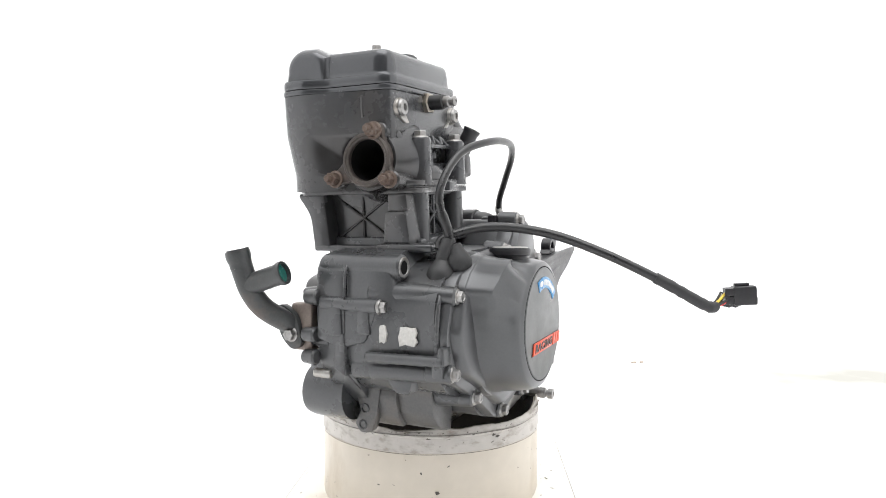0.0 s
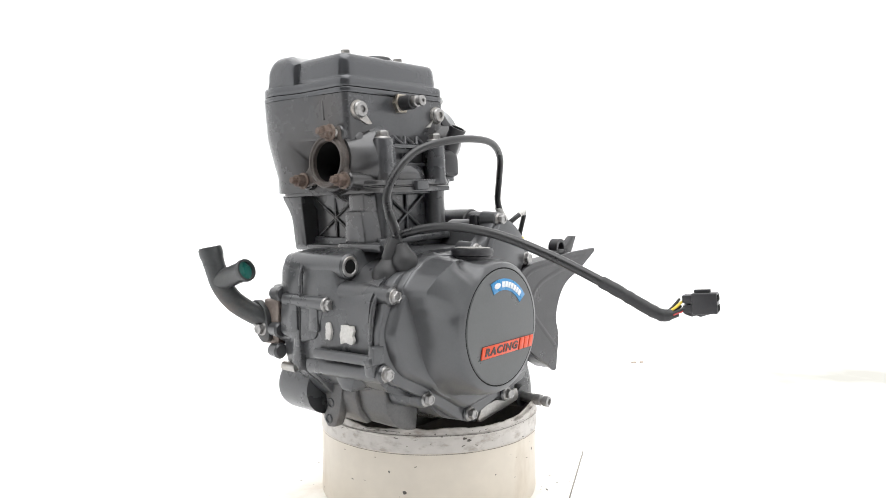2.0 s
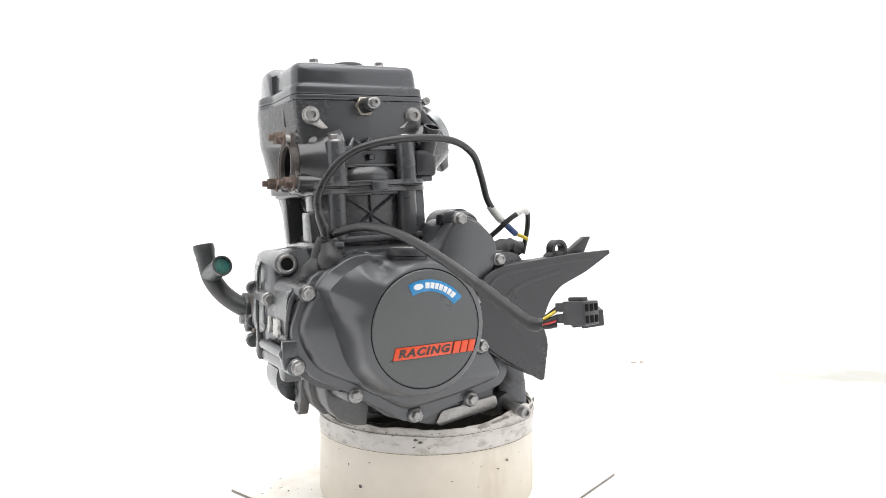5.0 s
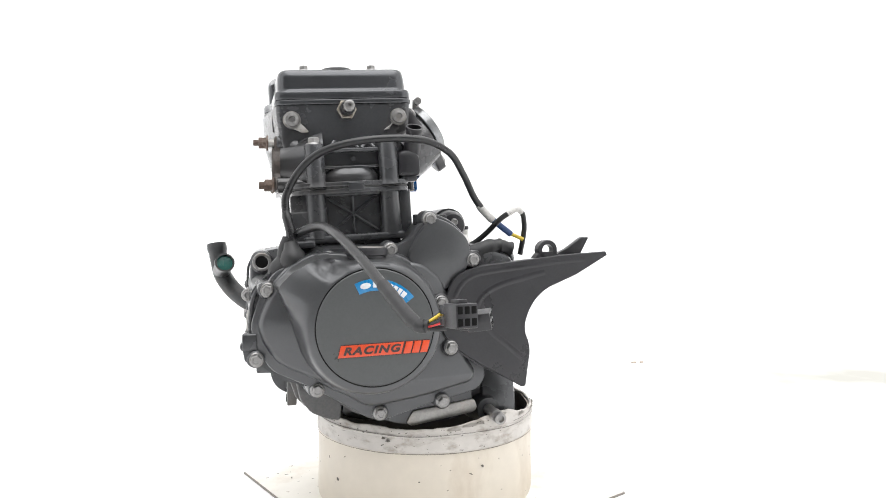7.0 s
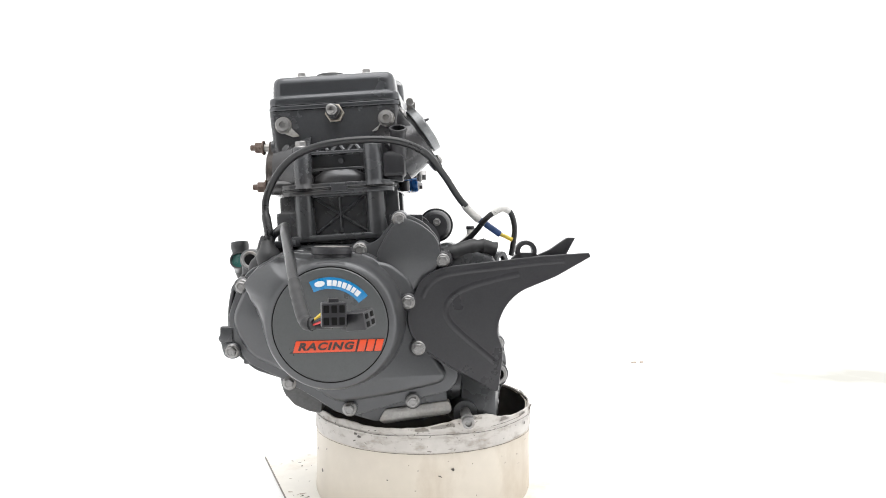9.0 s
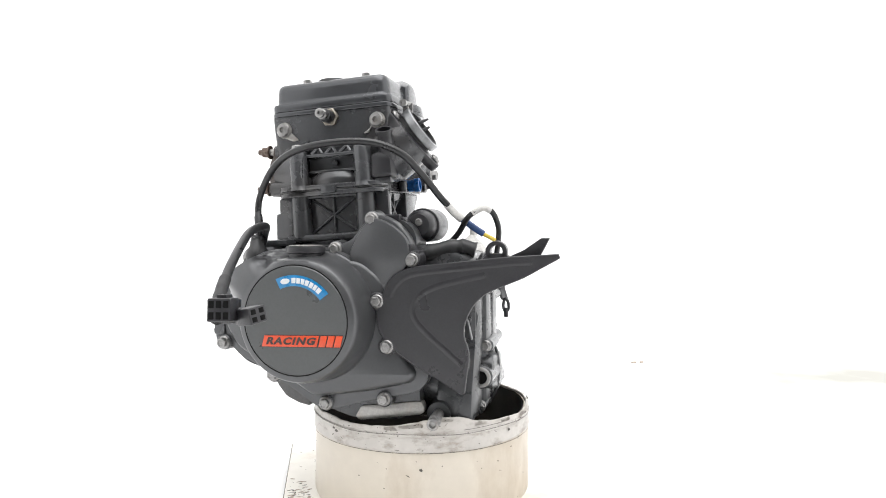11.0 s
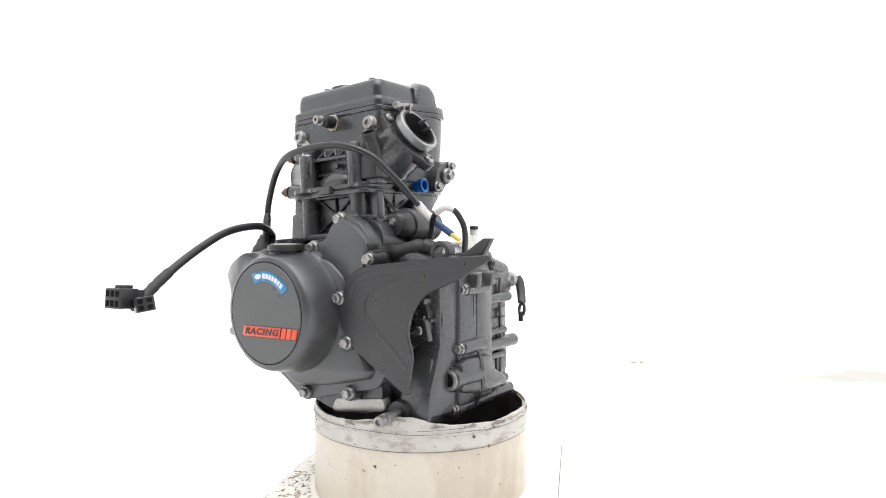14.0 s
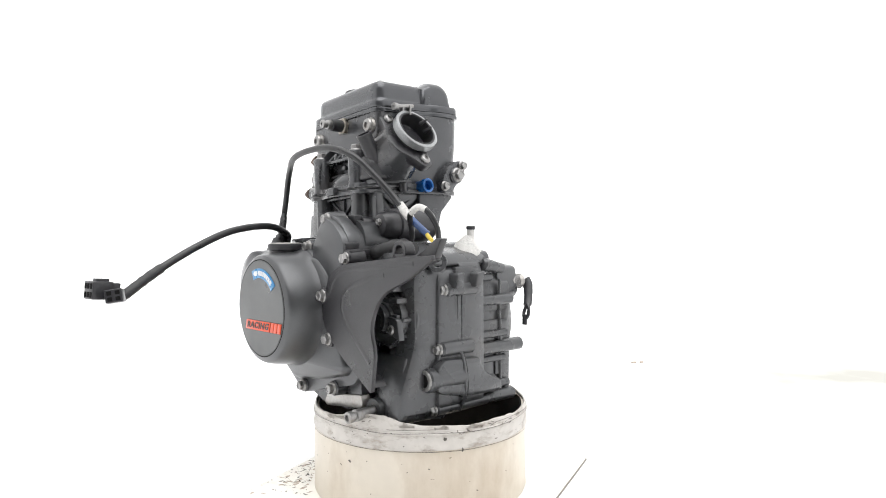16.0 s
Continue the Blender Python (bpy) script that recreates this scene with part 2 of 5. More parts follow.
def loft(bm, layers, axis="y", M=None):
    """Joins outlines of one number of corners, each at its own depth along the axis, and closes both ends."""
    rings = []
    for outline, depth in layers:
        vs = []
        for a, b in outline:
            p = place(axis, a, b, depth)
            vs.append(bm.verts.new(M @ p if M is not None else p))
        rings.append(vs)
    n = len(rings[0])
    for a, b in zip(rings, rings[1:]):
        for k in range(n):
            bm.faces.new((a[k], a[(k + 1) % n], b[(k + 1) % n], b[k]))
    for vs, (outline, depth) in ((rings[0], layers[0]), (rings[-1], layers[-1])):
        for tri in tessellate_polygon([[Vector((a, b, 0.0)) for a, b in outline]]):
            if len(set(tri)) == 3:
                bm.faces.new([vs[k] for k in tri])


def slab(bm, outline, d0, d1, axis="y", r=2.0, M=None, r0=0.0):
    """An outline given thickness from d0 to d1, its far rim rounded by r (and the near one by r0)."""
    s = 1 if d1 > d0 else -1
    layers = []
    if r0:
        layers += [(shrink(outline, r0), d0), (shrink(outline, r0 * 0.3), d0 + s * r0 * 0.3), (outline, d0 + s * r0)]
    else:
        layers.append((outline, d0))
    if r:
        layers += [(outline, d1 - s * r), (shrink(outline, r * 0.3), d1 - s * r * 0.3), (shrink(outline, r), d1)]
    else:
        layers.append((outline, d1))
    loft(bm, layers, axis, M)


def block(bm, x0, x1, y0, y1, z0, z1, r=2.0, M=None, corner=None):
    """A box with all its edges rounded."""
    o = rounded([(x0, z0), (x1, z0), (x1, z1), (x0, z1)], corner if corner is not None else max(r, 0.5), 3)
    slab(bm, o, y0, y1, "y", r, M, r)


def sweep(bm, pts, r, seg=12, M=None, flat=1.0, cap=True):
    """A round (or flattened) bar along a line of points; r may vary from point to point."""
    P = [Vector(p) for p in pts]
    if M is not None:
        P = [M @ p for p in P]
    rs = r if isinstance(r, (list, tuple)) else [r] * len(P)
    prev = None
    rings = []
    for i, p in enumerate(P):
        t = (P[min(i + 1, len(P) - 1)] - P[max(i - 1, 0)]).normalized()
        if prev is None:
            nrm = t.orthogonal().normalized()
        else:
            nrm = (prev - t * prev.dot(t)).normalized()
        prev = nrm
        bi = t.cross(nrm)
        rings.append([bm.verts.new(p + (nrm * math.cos(2 * math.pi * k / seg) + bi * math.sin(2 * math.pi * k / seg) * flat) * rs[i]) for k in range(seg)])
    for a, b in zip(rings, rings[1:]):
        for k in range(seg):
            bm.faces.new((a[k], a[(k + 1) % seg], b[(k + 1) % seg], b[k]))
    if cap:
        bm.faces.new(rings[0])
        bm.faces.new(rings[-1])


def band(bm, pts, w, y0, hgt, ch=3.0):
    """A low flat-topped strip along a line in the side plane, standing hgt proud of y0 towards -y."""
    P = [Vector(p) for p in pts]
    rows = []
    for i, p in enumerate(P):
        t = (P[min(i + 1, len(P) - 1)] - P[max(i - 1, 0)]).normalized()
        n = Vector((-t.y, t.x))
        rows.append([bm.verts.new((*(p + n * s).to_tuple(), 0)) for s in (w / 2, w / 2 - ch, -w / 2 + ch, -w / 2)])
        for v, d in zip(rows[-1], (0.4, -hgt, -hgt, 0.4)):
            x, z = v.co.x, v.co.y
            v.co = (x, y0 + d, z)
    for a, b in zip(rows, rows[1:]):
        for k in range(3):
            bm.faces.new((a[k], a[k + 1], b[k + 1], b[k]))
    bm.faces.new(rows[0])
    bm.faces.new(rows[-1])


def hexes(bm, p, d, r, h, ch=0.8, M=None):
    lathe(bm, [(0, 0), (r, 0), (r, h - ch), (r - ch, h), (0, h)], p, d, 6, M)


# shared fastener meshes
def bolt_mesh():
    bm = bmesh.new()
    lathe(bm, [(0, -3), (8.6, -3), (9.0, -2.4), (9.0, -1.2), (7.6, 0.4), (6.2, 0.6)], seg=24)
    lathe(bm, [(6.9, 0.2), (6.9, 5.2), (6.0, 6.2), (4.2, 6.3), (3.6, 5.5), (0, 5.4)], seg=6)
    bm.transform(Matrix.Scale(0.001, 4))
    return finish(bm, M_STEEL, "flange_bolt", 30)


def screw_mesh():
    bm = bmesh.new()
    lathe(bm, [(0, 0), (6.5, 0), (6.8, 1.5), (5.6, 3.6), (3.2, 4.4), (3.0, 2.4), (0, 2.2)], seg=24)
    bm.transform(Matrix.Scale(0.001, 4))
    return finish(bm, M_STEEL, "pan_screw", 30)


BOLT, SCREW = bolt_mesh(), screw_mesh()


def fastener(parent, p, d=(0, -1, 0), size=1.0, data=None, name="bolt", spin=0.0):
    ob = new(name, BOLT if data is None else data)
    ob.parent = parent
    ob.matrix_basis = Matrix.Translation(Vector((p[0], p[1], p[2] + LIFT)) * 0.001) @ axes(d) @ Matrix.Rotation(spin, 4, "Z") @ Matrix.Scale(size, 4)
    return ob


# ---------------------------------------------------------------- setting
def build_setting():
    bm = bmesh.new()
    bmesh.ops.create_grid(bm, x_segments=8, y_segments=8, size=40.0)
    fl = new("floor", finish(bm, M_FLOOR, "floor"))
    tagged(fl, "bright white painted floor with a faint tan stain", "floor", kind="structure")
    bm = bmesh.new()
    prof = [(4.0, 0.004), (4.4, 0.03), (4.75, 0.16), (5.0, 0.42), (5.1, 0.8), (5.12, 4.5), (5.2, 4.5), (5.2, -0.02), (4.0, -0.02)]
    rows = [[bm.verts.new((x, y, z)) for y, z in prof] for x in (-9.0, 9.0)]
    for k in range(len(prof)):
        k2 = (k + 1) % len(prof)
        bm.faces.new((rows[0][k], rows[0][k2], rows[1][k2], rows[1][k]))
    bm.faces.new(rows[0])
    bm.faces.new(rows[1])
    bk = new("backdrop", finish(bm, M_BACK, "backdrop"))
    tagged(bk, "seamless plain white studio backdrop curving up from the floor", "backdrop", kind="structure")

    # added out of view behind the camera: gives camera-facing paint something dark to reflect
    bm = bmesh.new()
    for v in ((-2.6, 2.6, -2.7, -2.6, 0.0, 2.6),):
        bmesh.ops.create_cube(bm, size=1.0, matrix=Matrix.Translation(((v[0] + v[1]) / 2, (v[2] + v[3]) / 2, (v[4] + v[5]) / 2)) @ Matrix.Diagonal((v[1] - v[0], v[3] - v[2], v[5] - v[4], 1)))
    wl = new("dark_card_behind", finish(bm, M_DARK_CARD, "dark_card_behind"))
    tagged(wl, "unseen dark card added behind the camera to darken reflections", "wall", kind="structure")


build_setting()


# ---------------------------------------------------------------- board and bucket
def build_board():
    root = new("board")
    tagged(root, "square white coated board with tan smudges lying under the bucket", "board")
    c, s = Vector((-3, -11)), 187.0
    a = radians(22.9)
    m = Matrix.Translation((c.x, c.y, -LIFT)) @ Matrix.Rotation(a, 4, "Z")
    bm = bmesh.new()
    o = rounded([(-s, -s), (s, -s), (s, s), (-s, s)], 2, 2)
    slab(bm, o, 0.3, 4.0, "z", 0.6, m)
    part("panel", bm, M_BOARD, root)
    bm = bmesh.new()
    for k in range(4):
        mk = m @ Matrix.Rotation(k * math.pi / 2, 4, "Z")
        block(bm, -s - 1.2, s + 1.2, -s - 1.2, -s - 0.1, 0.2, 3.2, 0.3, mk)
    part("edging", bm, M_BOARDEDGE, root, "thin dark worn edge of the board")
    rnd = random.Random(4)
    bm = bmesh.new()
    for k in range(34):
        ang = rnd.uniform(1.9, 4.2)
        rad = rnd.uniform(148, 235)
        p = Vector((rad * math.cos(ang), rad * math.sin(ang), 4.3 - LIFT))
        q = (p.xy - c)
        q.rotate(Matrix.Rotation(-a, 2))
        if max(abs(q.x), abs(q.y)) > s - 4:
            continue
        r = rnd.uniform(0.5, 1.9)
        vs = [bm.verts.new(p + Vector((r * rnd.uniform(0.5, 2.2) * math.cos(t), r * rnd.uniform(0.4, 0.9) * math.sin(t), 0.25 * (j % 2)))) for j, t in enumerate([i * math.pi / 3.5 for i in range(7)])]
        bm.faces.new(vs)
    for k in range(150):
        ang = radians(rnd.gauss(222, 13)) if k % 4 else radians(rnd.uniform(150, 330))
        rad = 150 + abs(rnd.gauss(0, 36)) + rnd.uniform(0, 10)
        p = Vector((rad * math.cos(ang) - 6, rad * math.sin(ang) - 8, 4.3 - LIFT))
        q = p.xy - c
        q.rotate(Matrix.Rotation(-a, 2))
        if max(abs(q.x), abs(q.y)) > s - 4:
            continue
        r = rnd.choice((0.6, 0.9, 1.3, 2.2))
        turn = Matrix.Rotation(rnd.uniform(0, 3), 3, "Z")
        vs = [bm.verts.new(p + turn @ Vector((r * rnd.uniform(0.6, 2.4) * math.cos(t), r * rnd.uniform(0.3, 0.8) * math.sin(t), 0.3 * (j % 2)))) for j, t in enumerate([i * math.pi / 3.5 for i in range(7)])]
        bm.faces.new(vs)
    ob = part("dirt_specks", bm, M_GRIME, root, "dark specks of dirt on the board")
    ob["kind"] = "stuff"
    # brown crumbs trodden into the coating
    bm = bmesh.new()
    for k in range(70):
        ang = radians(rnd.gauss(218, 17))
        rad = 152 + abs(rnd.gauss(0, 34))
        p = Vector((rad * math.cos(ang) - 6, rad * math.sin(ang) - 8, 4.15 - LIFT))
        q = p.xy - c
        q.rotate(Matrix.Rotation(-a, 2))
        if max(abs(q.x), abs(q.y)) > s - 8:
            continue
        r = rnd.uniform(1.2, 4.2)
        turn = Matrix.Rotation(rnd.uniform(0, 3), 3, "Z")
        bm.faces.new([bm.verts.new(p + turn @ Vector((r * rnd.uniform(0.6, 2.0) * math.cos(t), r * rnd.uniform(0.3, 0.9) * math.sin(t), 0))) for t in [i * math.pi / 4.5 for i in range(9)]])
    ob = part("brown_crumbs", bm, M_FLAKE, root, "tan crumbs and smudges on the board")
    ob["kind"] = "stuff"
    return root


def rim_height(a):
    """The torn upper edge, in mm above the even rim."""
    n = noise.noise(Vector((math.cos(a) * 3.2, math.sin(a) * 3.2, 0.7))) * 4.0 + noise.noise(Vector((math.cos(a) * 14, math.sin(a) * 14, 2.7))) * 1.6
    d = (a - radians(-63) + math.pi) % (2 * math.pi) - math.pi
    return n + 11.0 * math.exp(-(d / 0.33) ** 2)


def build_bucket():
    root = new("bucket")
    tagged(root, "cream plastic bucket with a torn grimy rim holding the engine", "bucket")
    cx, cy, seg = -6.0, -8.0, 144
    base, rim = -LIFT + 4.2, -236.0

    def wall(rows_out):
        bm = bmesh.new()
        rings = []
        for rr, zz, tear in rows_out:
            vs = []
            for k in range(seg):
                a = 2 * math.pi * k / seg
                w = noise.noise(Vector((math.cos(a) * 6, math.sin(a) * 6, zz * 0.05))) * 0.9
                vs.append(bm.verts.new((cx + (rr + w) * math.cos(a), cy + (rr + w) * math.sin(a), zz + (rim_height(a) if tear else 0))))
            rings.append(vs)
        for a, b in zip(rings, rings[1:]):
            for k in range(seg):
                bm.faces.new((a[k], a[(k + 1) % seg], b[(k + 1) % seg], b[k]))
        return bm

    bm = wall([(141, base, 0), (144.5, base, 0), (145.5, base + 3, 0), (145, base + 40, 0), (145, -263, 0), (144, -258, 0), (143, -250, 0), (142.2, rim - 4, 1), (139.6, rim - 4, 1), (139.5, -250, 0), (139.5, base + 3, 0)])
    vs = [bm.verts.new((cx + 139.5 * math.cos(2 * math.pi * k / 48), cy + 139.5 * math.sin(2 * math.pi * k / 48), base + 3)) for k in range(48)]
    bm.faces.new(vs)
    part("body", bm, M_BUCKET, root)
    bm = wall([(144.4, -264.5, 0), (146.4, -264, 0), (146.6, -262.5, 0), (146.0, -252, 0), (145.8, -246, 0), (146.9, -245.2, 0), (146.9, -243.4, 0), (145.6, -242.5, 0), (145.2, rim - 2, 1), (144.2, rim, 1), (142.6, rim + 0.3, 1), (141.8, rim - 1, 1)])
    part("rim_band", bm, M_BAND, root, "torn grey-white tape round the rim")
    # near-black lining: the shade inside the bucket, put into the colour
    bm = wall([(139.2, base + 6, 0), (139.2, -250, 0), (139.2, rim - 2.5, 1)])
    part("inner_shade", bm, M_INSIDE_SHADE, root, "inside of the bucket with its shade put into the colour")
    # chips, scrapes and tape shreds on the outside
    rnd = random.Random(11)
    bm = bmesh.new()
    for k in range(260):
        a = rnd.uniform(-math.pi, math.pi)
        z = rnd.choice((rnd.uniform(base + 6, -266), rnd.uniform(-262, rim - 4), rnd.uniform(-248, rim - 2), rnd.gauss(rim - 4, 3) + rim_height(a), rnd.gauss(rim - 4, 3) + rim_height(a)))
        z = min(z, rim - 1 + rim_height(a))
        long, tall = rnd.choice((rnd.uniform(0.4, 1.4), rnd.uniform(0.5, 3.6))), rnd.uniform(0.2, 0.8)
        lean = rnd.uniform(-0.5, 0.5)
        rr = 146.6 if z < -265 else 147.6
        vs = []
        for j in range(8):
            t = 2 * math.pi * j / 8
            u = long * math.cos(t) * rnd.uniform(0.7, 1.2)
            v = tall * math.sin(t) * rnd.uniform(0.6, 1.3) + lean * u
            aa = a + u / rr
            vs.append(bm.verts.new((cx + rr * math.cos(aa), cy + rr * math.sin(aa), z + v)))
        bm.faces.new(vs)
    ob = part("scuff_marks", bm, M_GRIME, root, "dark scuffs and scratches on the bucket")
    ob["kind"] = "stuff"
    for k, (a, z, w, h) in enumerate(((-1.85, -297, 1.6, 1.5), (-2.62, -310, 3, 3.4), (-2.75, -287, 1.6, 2.6), (-2.1, -250, 4, 3), (-2.14, -247, 2.4, 3), (-1.32, -284, 2.0, 4.0), (-0.35, -264, 1.2, 5), (-0.5, -250, 3, 4), (-1.6, -284, 1, 1))):
        bm = bmesh.new()
        vs = []
        for j in range(12):
            t = 2 * math.pi * j / 12
            q = rnd.uniform(0.55, 1.15)
            aa = a + w * q * math.cos(t) / 147
            rr = 146.9 if z < -265 else 147.7
            vs.append(bm.verts.new((cx + rr * math.cos(aa), cy + rr * math.sin(aa), z + h * 0.6 * q * math.sin(t))))
        bm.faces.new(vs)
        part("chip", bm, M_GRIME, root, "worn dark chip in the paint")
    for zz, wob, gap in ((-264.6, 1.2, 0.10), (-243.0, 2.0, 0.28), (-281.0, 1.5, 0.80), (-238.5, 2.2, 0.5)):
        bm = bmesh.new()
        n = 220
        for k in range(n):
            a0, a1 = 2 * math.pi * k / n, 2 * math.pi * (k + 1) / n
            if noise.noise(Vector((math.cos(a0) * 2.4, math.sin(a0) * 2.4, zz))) * 0.5 + 0.5 < gap:
                continue
            q = []
            for aa in (a0, a1):
                dz = wob * noise.noise(Vector((math.cos(aa) * 2, math.sin(aa) * 2, zz * 0.1)))
                rr = 147.5 if zz > -266 else 146.7
                q.append((cx + rr * math.cos(aa), cy + rr * math.sin(aa), zz + dz))
            tw = 0.25 + 0.2 * abs(noise.noise(Vector((k * 0.3, zz, 0))))
            bm.faces.new([bm.verts.new(p) for p in ((q[0][0], q[0][1], q[0][2] - tw), (q[1][0], q[1][1], q[1][2] - tw), (q[1][0], q[1][1], q[1][2] + tw), (q[0][0], q[0][1], q[0][2] + tw))])
        part("seam_line", bm, M_GRIME, root, "thin dirty seam round the bucket")["kind"] = "stuff"
    # torn shreds of tape standing off the rim
    for k in range(22):
        a = rnd.uniform(-math.pi, math.pi) if k > 9 else radians(-63) + rnd.uniform(-0.5, 0.6)
        bm = bmesh.new()
        w, hgt = rnd.uniform(3, 9), rnd.uniform(2, 6)
        z0 = rim + rim_height(a) - 2.5
        top, low = [], []
        for j in range(6):
            aa = a + (j / 5 - 0.5) * 2 * w / 145
            jag = hgt * rnd.uniform(0.2, 1.0) * (1 - abs(j / 5 - 0.5))
            out = rnd.uniform(0.6, 3.2)
            for rr, lst in ((145.4, low), (145.4 + out, top)):
                zz = z0 + (jag if lst is top else -2)
                lst.append(bm.verts.new((cx + rr * math.cos(aa), cy + rr * math.sin(aa), zz)))
        for j in range(5):
            bm.faces.new((low[j], low[j + 1], top[j + 1], top[j]))
        ret = bmesh.ops.solidify(bm, geom=bm.faces[:], thickness=0.5)
        part("tape_shred", bm, M_BAND, root)
    return root


# ---------------------------------------------------------------- engine
HM = Matrix.Translation((-115, 0, 46)) @ Matrix.Rotation(radians(-4), 4, "Y")


def hp(u, y, w):
    return tuple(HM @ Vector((u, y, w)))


def build_crankcase(eng):
    # near half, up to the clutch cover
    prof = rounded([(-236, -45), (-226, -30), (-196, -24), (-60, -20), (20, -30), (26, -60), (20, -150), (24, -215), (0, -236), (-60, -240), (-120, -226), (-165, -186), (-205, -176), (-234, -150), (-238, -100)], 10, 3)
    bm = bmesh.new()
    slab(bm, prof, -25.5, -72, "y", 2, None, 1.5)
    p2 = rounded([(-234, -72), (-218, -56), (-196, -40), (-150, -26), (-60, -22), (20, -32), (26, -60), (20, -150), (24, -215), (0, -232), (-60, -234), (-120, -216), (-160, -186), (-205, -172), (-230, -150), (-236, -100)], 8, 3)
    p1 = rounded([(-236, -45), (-226, -30), (-196, -24), (-150, -22), (-60, -20), (20, -30), (26, -60), (20, -150), (24, -215), (0, -236), (-60, -240), (-120, -226), (-165, -186), (-205, -176), (-234, -150), (-238, -100)], 8, 3)
    loft(bm, [(p1, -70), (shrink(p1, 1), -76), (p2, -83), (p2, -128)], "y")
    near = part("crankcase_half", bm, M_CASE, eng, "dark grey cast crankcase half with white sticker residue")
    # far half
    prof = rounded([(-236, -45), (-226, -30), (-190, -25), (-60, -22), (40, -30), (88, -44), (94, -70), (94, -225), (60, -246), (-40, -244), (-150, -226), (-200, -185), (-230, -150), (-236, -100)], 9, 3)
    bm = bmesh.new()
    slab(bm, prof, -24, 16, "y", 6, None, 1.5)
    for z in (-72, -124):
        rod(bm, (-224, 0, z), (-228, 36, z), 10, 5, 20, 2)
    o = rounded([(-215, -60), (-150, -40), (40, -40), (60, -140), (40, -236), (-150, -220), (-205, -165)], 12, 3)
    slab(bm, o, 10, 48, "y", 6)
    far = part("crankcase_half", bm, M_CASE, eng)
    # rear gearbox wall with its ribs and bosses
    bm = bmesh.new()
    o = rounded([(30, -46), (80, -48), (92, -62), (94, -225), (60, -246), (10, -240), (10, -60)], 8, 3)
    slab(bm, o, 16, -62, "y", 5, None, 1)
    o = rounded([(-40, -46), (-88, -47), (-98, -60), (-96, -140), (-102, -160), (-118, -200), (-122, -238), (-40, -242)], [3, 6, 10, 8, 10, 10, 10, 3], 4)
    slab(bm, o, 40, 87.5, "x", 14, None, 6)
    o = rounded([(-58, -158), (-104, -156), (-112, -196), (-100, -236), (-58, -240)], 8, 3)
    slab(bm, o, 12, 80, "x", 6, None, 4)
    o = rounded([(10, -56), (64, -60), (78, -76), (79, -222), (60, -244), (10, -240)], 8, 3)
    slab(bm, o, 12, 82, "y", 4, None, 1)
    rear = part("gearbox_wall", bm, M_CASE, eng)
    for z, y0, y1, x, r in ((-78, -50, 2, 90, 8.5), (-97, 5, 78, 83, 7), (-66, 6, 38, 84, 5), (-151, -59, -5, 91, 9.5), (-143, 5, 70, 82, 5), (-161, 4, 98, 81, 9), (-176, 10, 68, 82, 4.5), (-226, -62, 80, 85, 8), (-211, -25, 74, 82, 6)):
        bm = bmesh.new()
        rod(bm, (x, y0, z), (x, y1, z), r, None, 20, 2)
        part("boss_rib", bm, M_CASE, rear)
    bm = bmesh.new()
    rod(bm, (88, -80, -187), (88, -20, -187), 15, 17, 28, 2)
    o = rounded([(-70, -172), (-58, -162), (2, -166), (12, -186), (42, -200), (44, -216), (-20, -214), (-58, -206), (-70, -202)], 5, 3)
    slab(bm, o, 84, 102, "x", 5, None, 1)
    lug = part("mount_lug", bm, M_CASE, rear)
    bm = bmesh.new()
    ring(bm, (88, -78, -187), (0, -1, 0), 13, 8.2, 5)
    part("bushing", bm, M_STEEL, lug, "steel bushing sleeve")
    bm = bmesh.new()
    rod(bm, (88, -81, -187), (88, -60, -187), 8.4, None, 24, 0.2)
    part("bore", bm, M_DARK, lug)
    # raised panels on the rear wall
    for y0, y1, z0, z1 in ((-33, 7, -156, -50), (-60, -33, -232, -140), (20, 74, -140, -124), (20, 74, -112, -102), (50, 78, -200, -158), (18, 46, -198, -158)):
        bm = bmesh.new()
        o = rounded([(y0, z0), (y1, z0), (y1, z1), (y0, z1)], 3, 2)
        slab(bm, o, 70 if y0 < 10 else 74, (89.5 if y0 < -50 else 91.0) if y0 < 10 else 81.5, "x", 5 if y0 < -50 else 2)
        part("rear_panel", bm, M_CASE, rear)
    for k, y in enumerate((-46, -12)):
        bm = bmesh.new()
        o = rounded([(y, -76), (y + 13, -74), (y + 16, -56), (y + 4, -58)], 2, 2)
        slab(bm, o, 88, 106, "x", 2)
        part("rear_boss", bm, M_CASE, rear)
    bm = bmesh.new()
    sweep(bm, smooth_line([(91, -34, -54), (91, -34, -100), (91, -33, -140), (101.5, -28, -166), (101.5, -24, -206), (90, -24, -232)], 5), 2.0, 10)
    sweep(bm, smooth_line([(81, 57, -70), (81, 57, -105), (82, 59, -150), (81, 60, -208)], 5), 2.0, 10)
    part("seam_flange", bm, M_CASE, rear)
    bm = bmesh.new()
    sweep(bm, smooth_line([(92.6, -31, -56), (92.6, -31, -100), (92.8, -30, -140), (102.6, -25, -168), (102.6, -21, -205), (91, -21, -230)], 5), 0.6, 6)
    sweep(bm, smooth_line([(82.2, 54, -72), (82.2, 54, -105), (83, 56, -150), (82.2, 57, -206)], 5), 0.6, 6)
    part("case_seam", bm, M_SEAM, rear, "dark joint line between the case halves")
    for p in ((90, -53, -78), (91, -62, -151), (85, -65, -227)):
        fastener(rear, p, (0, -1, 0), 0.85)
    # far side cover, seen edge on
    bm = bmesh.new()
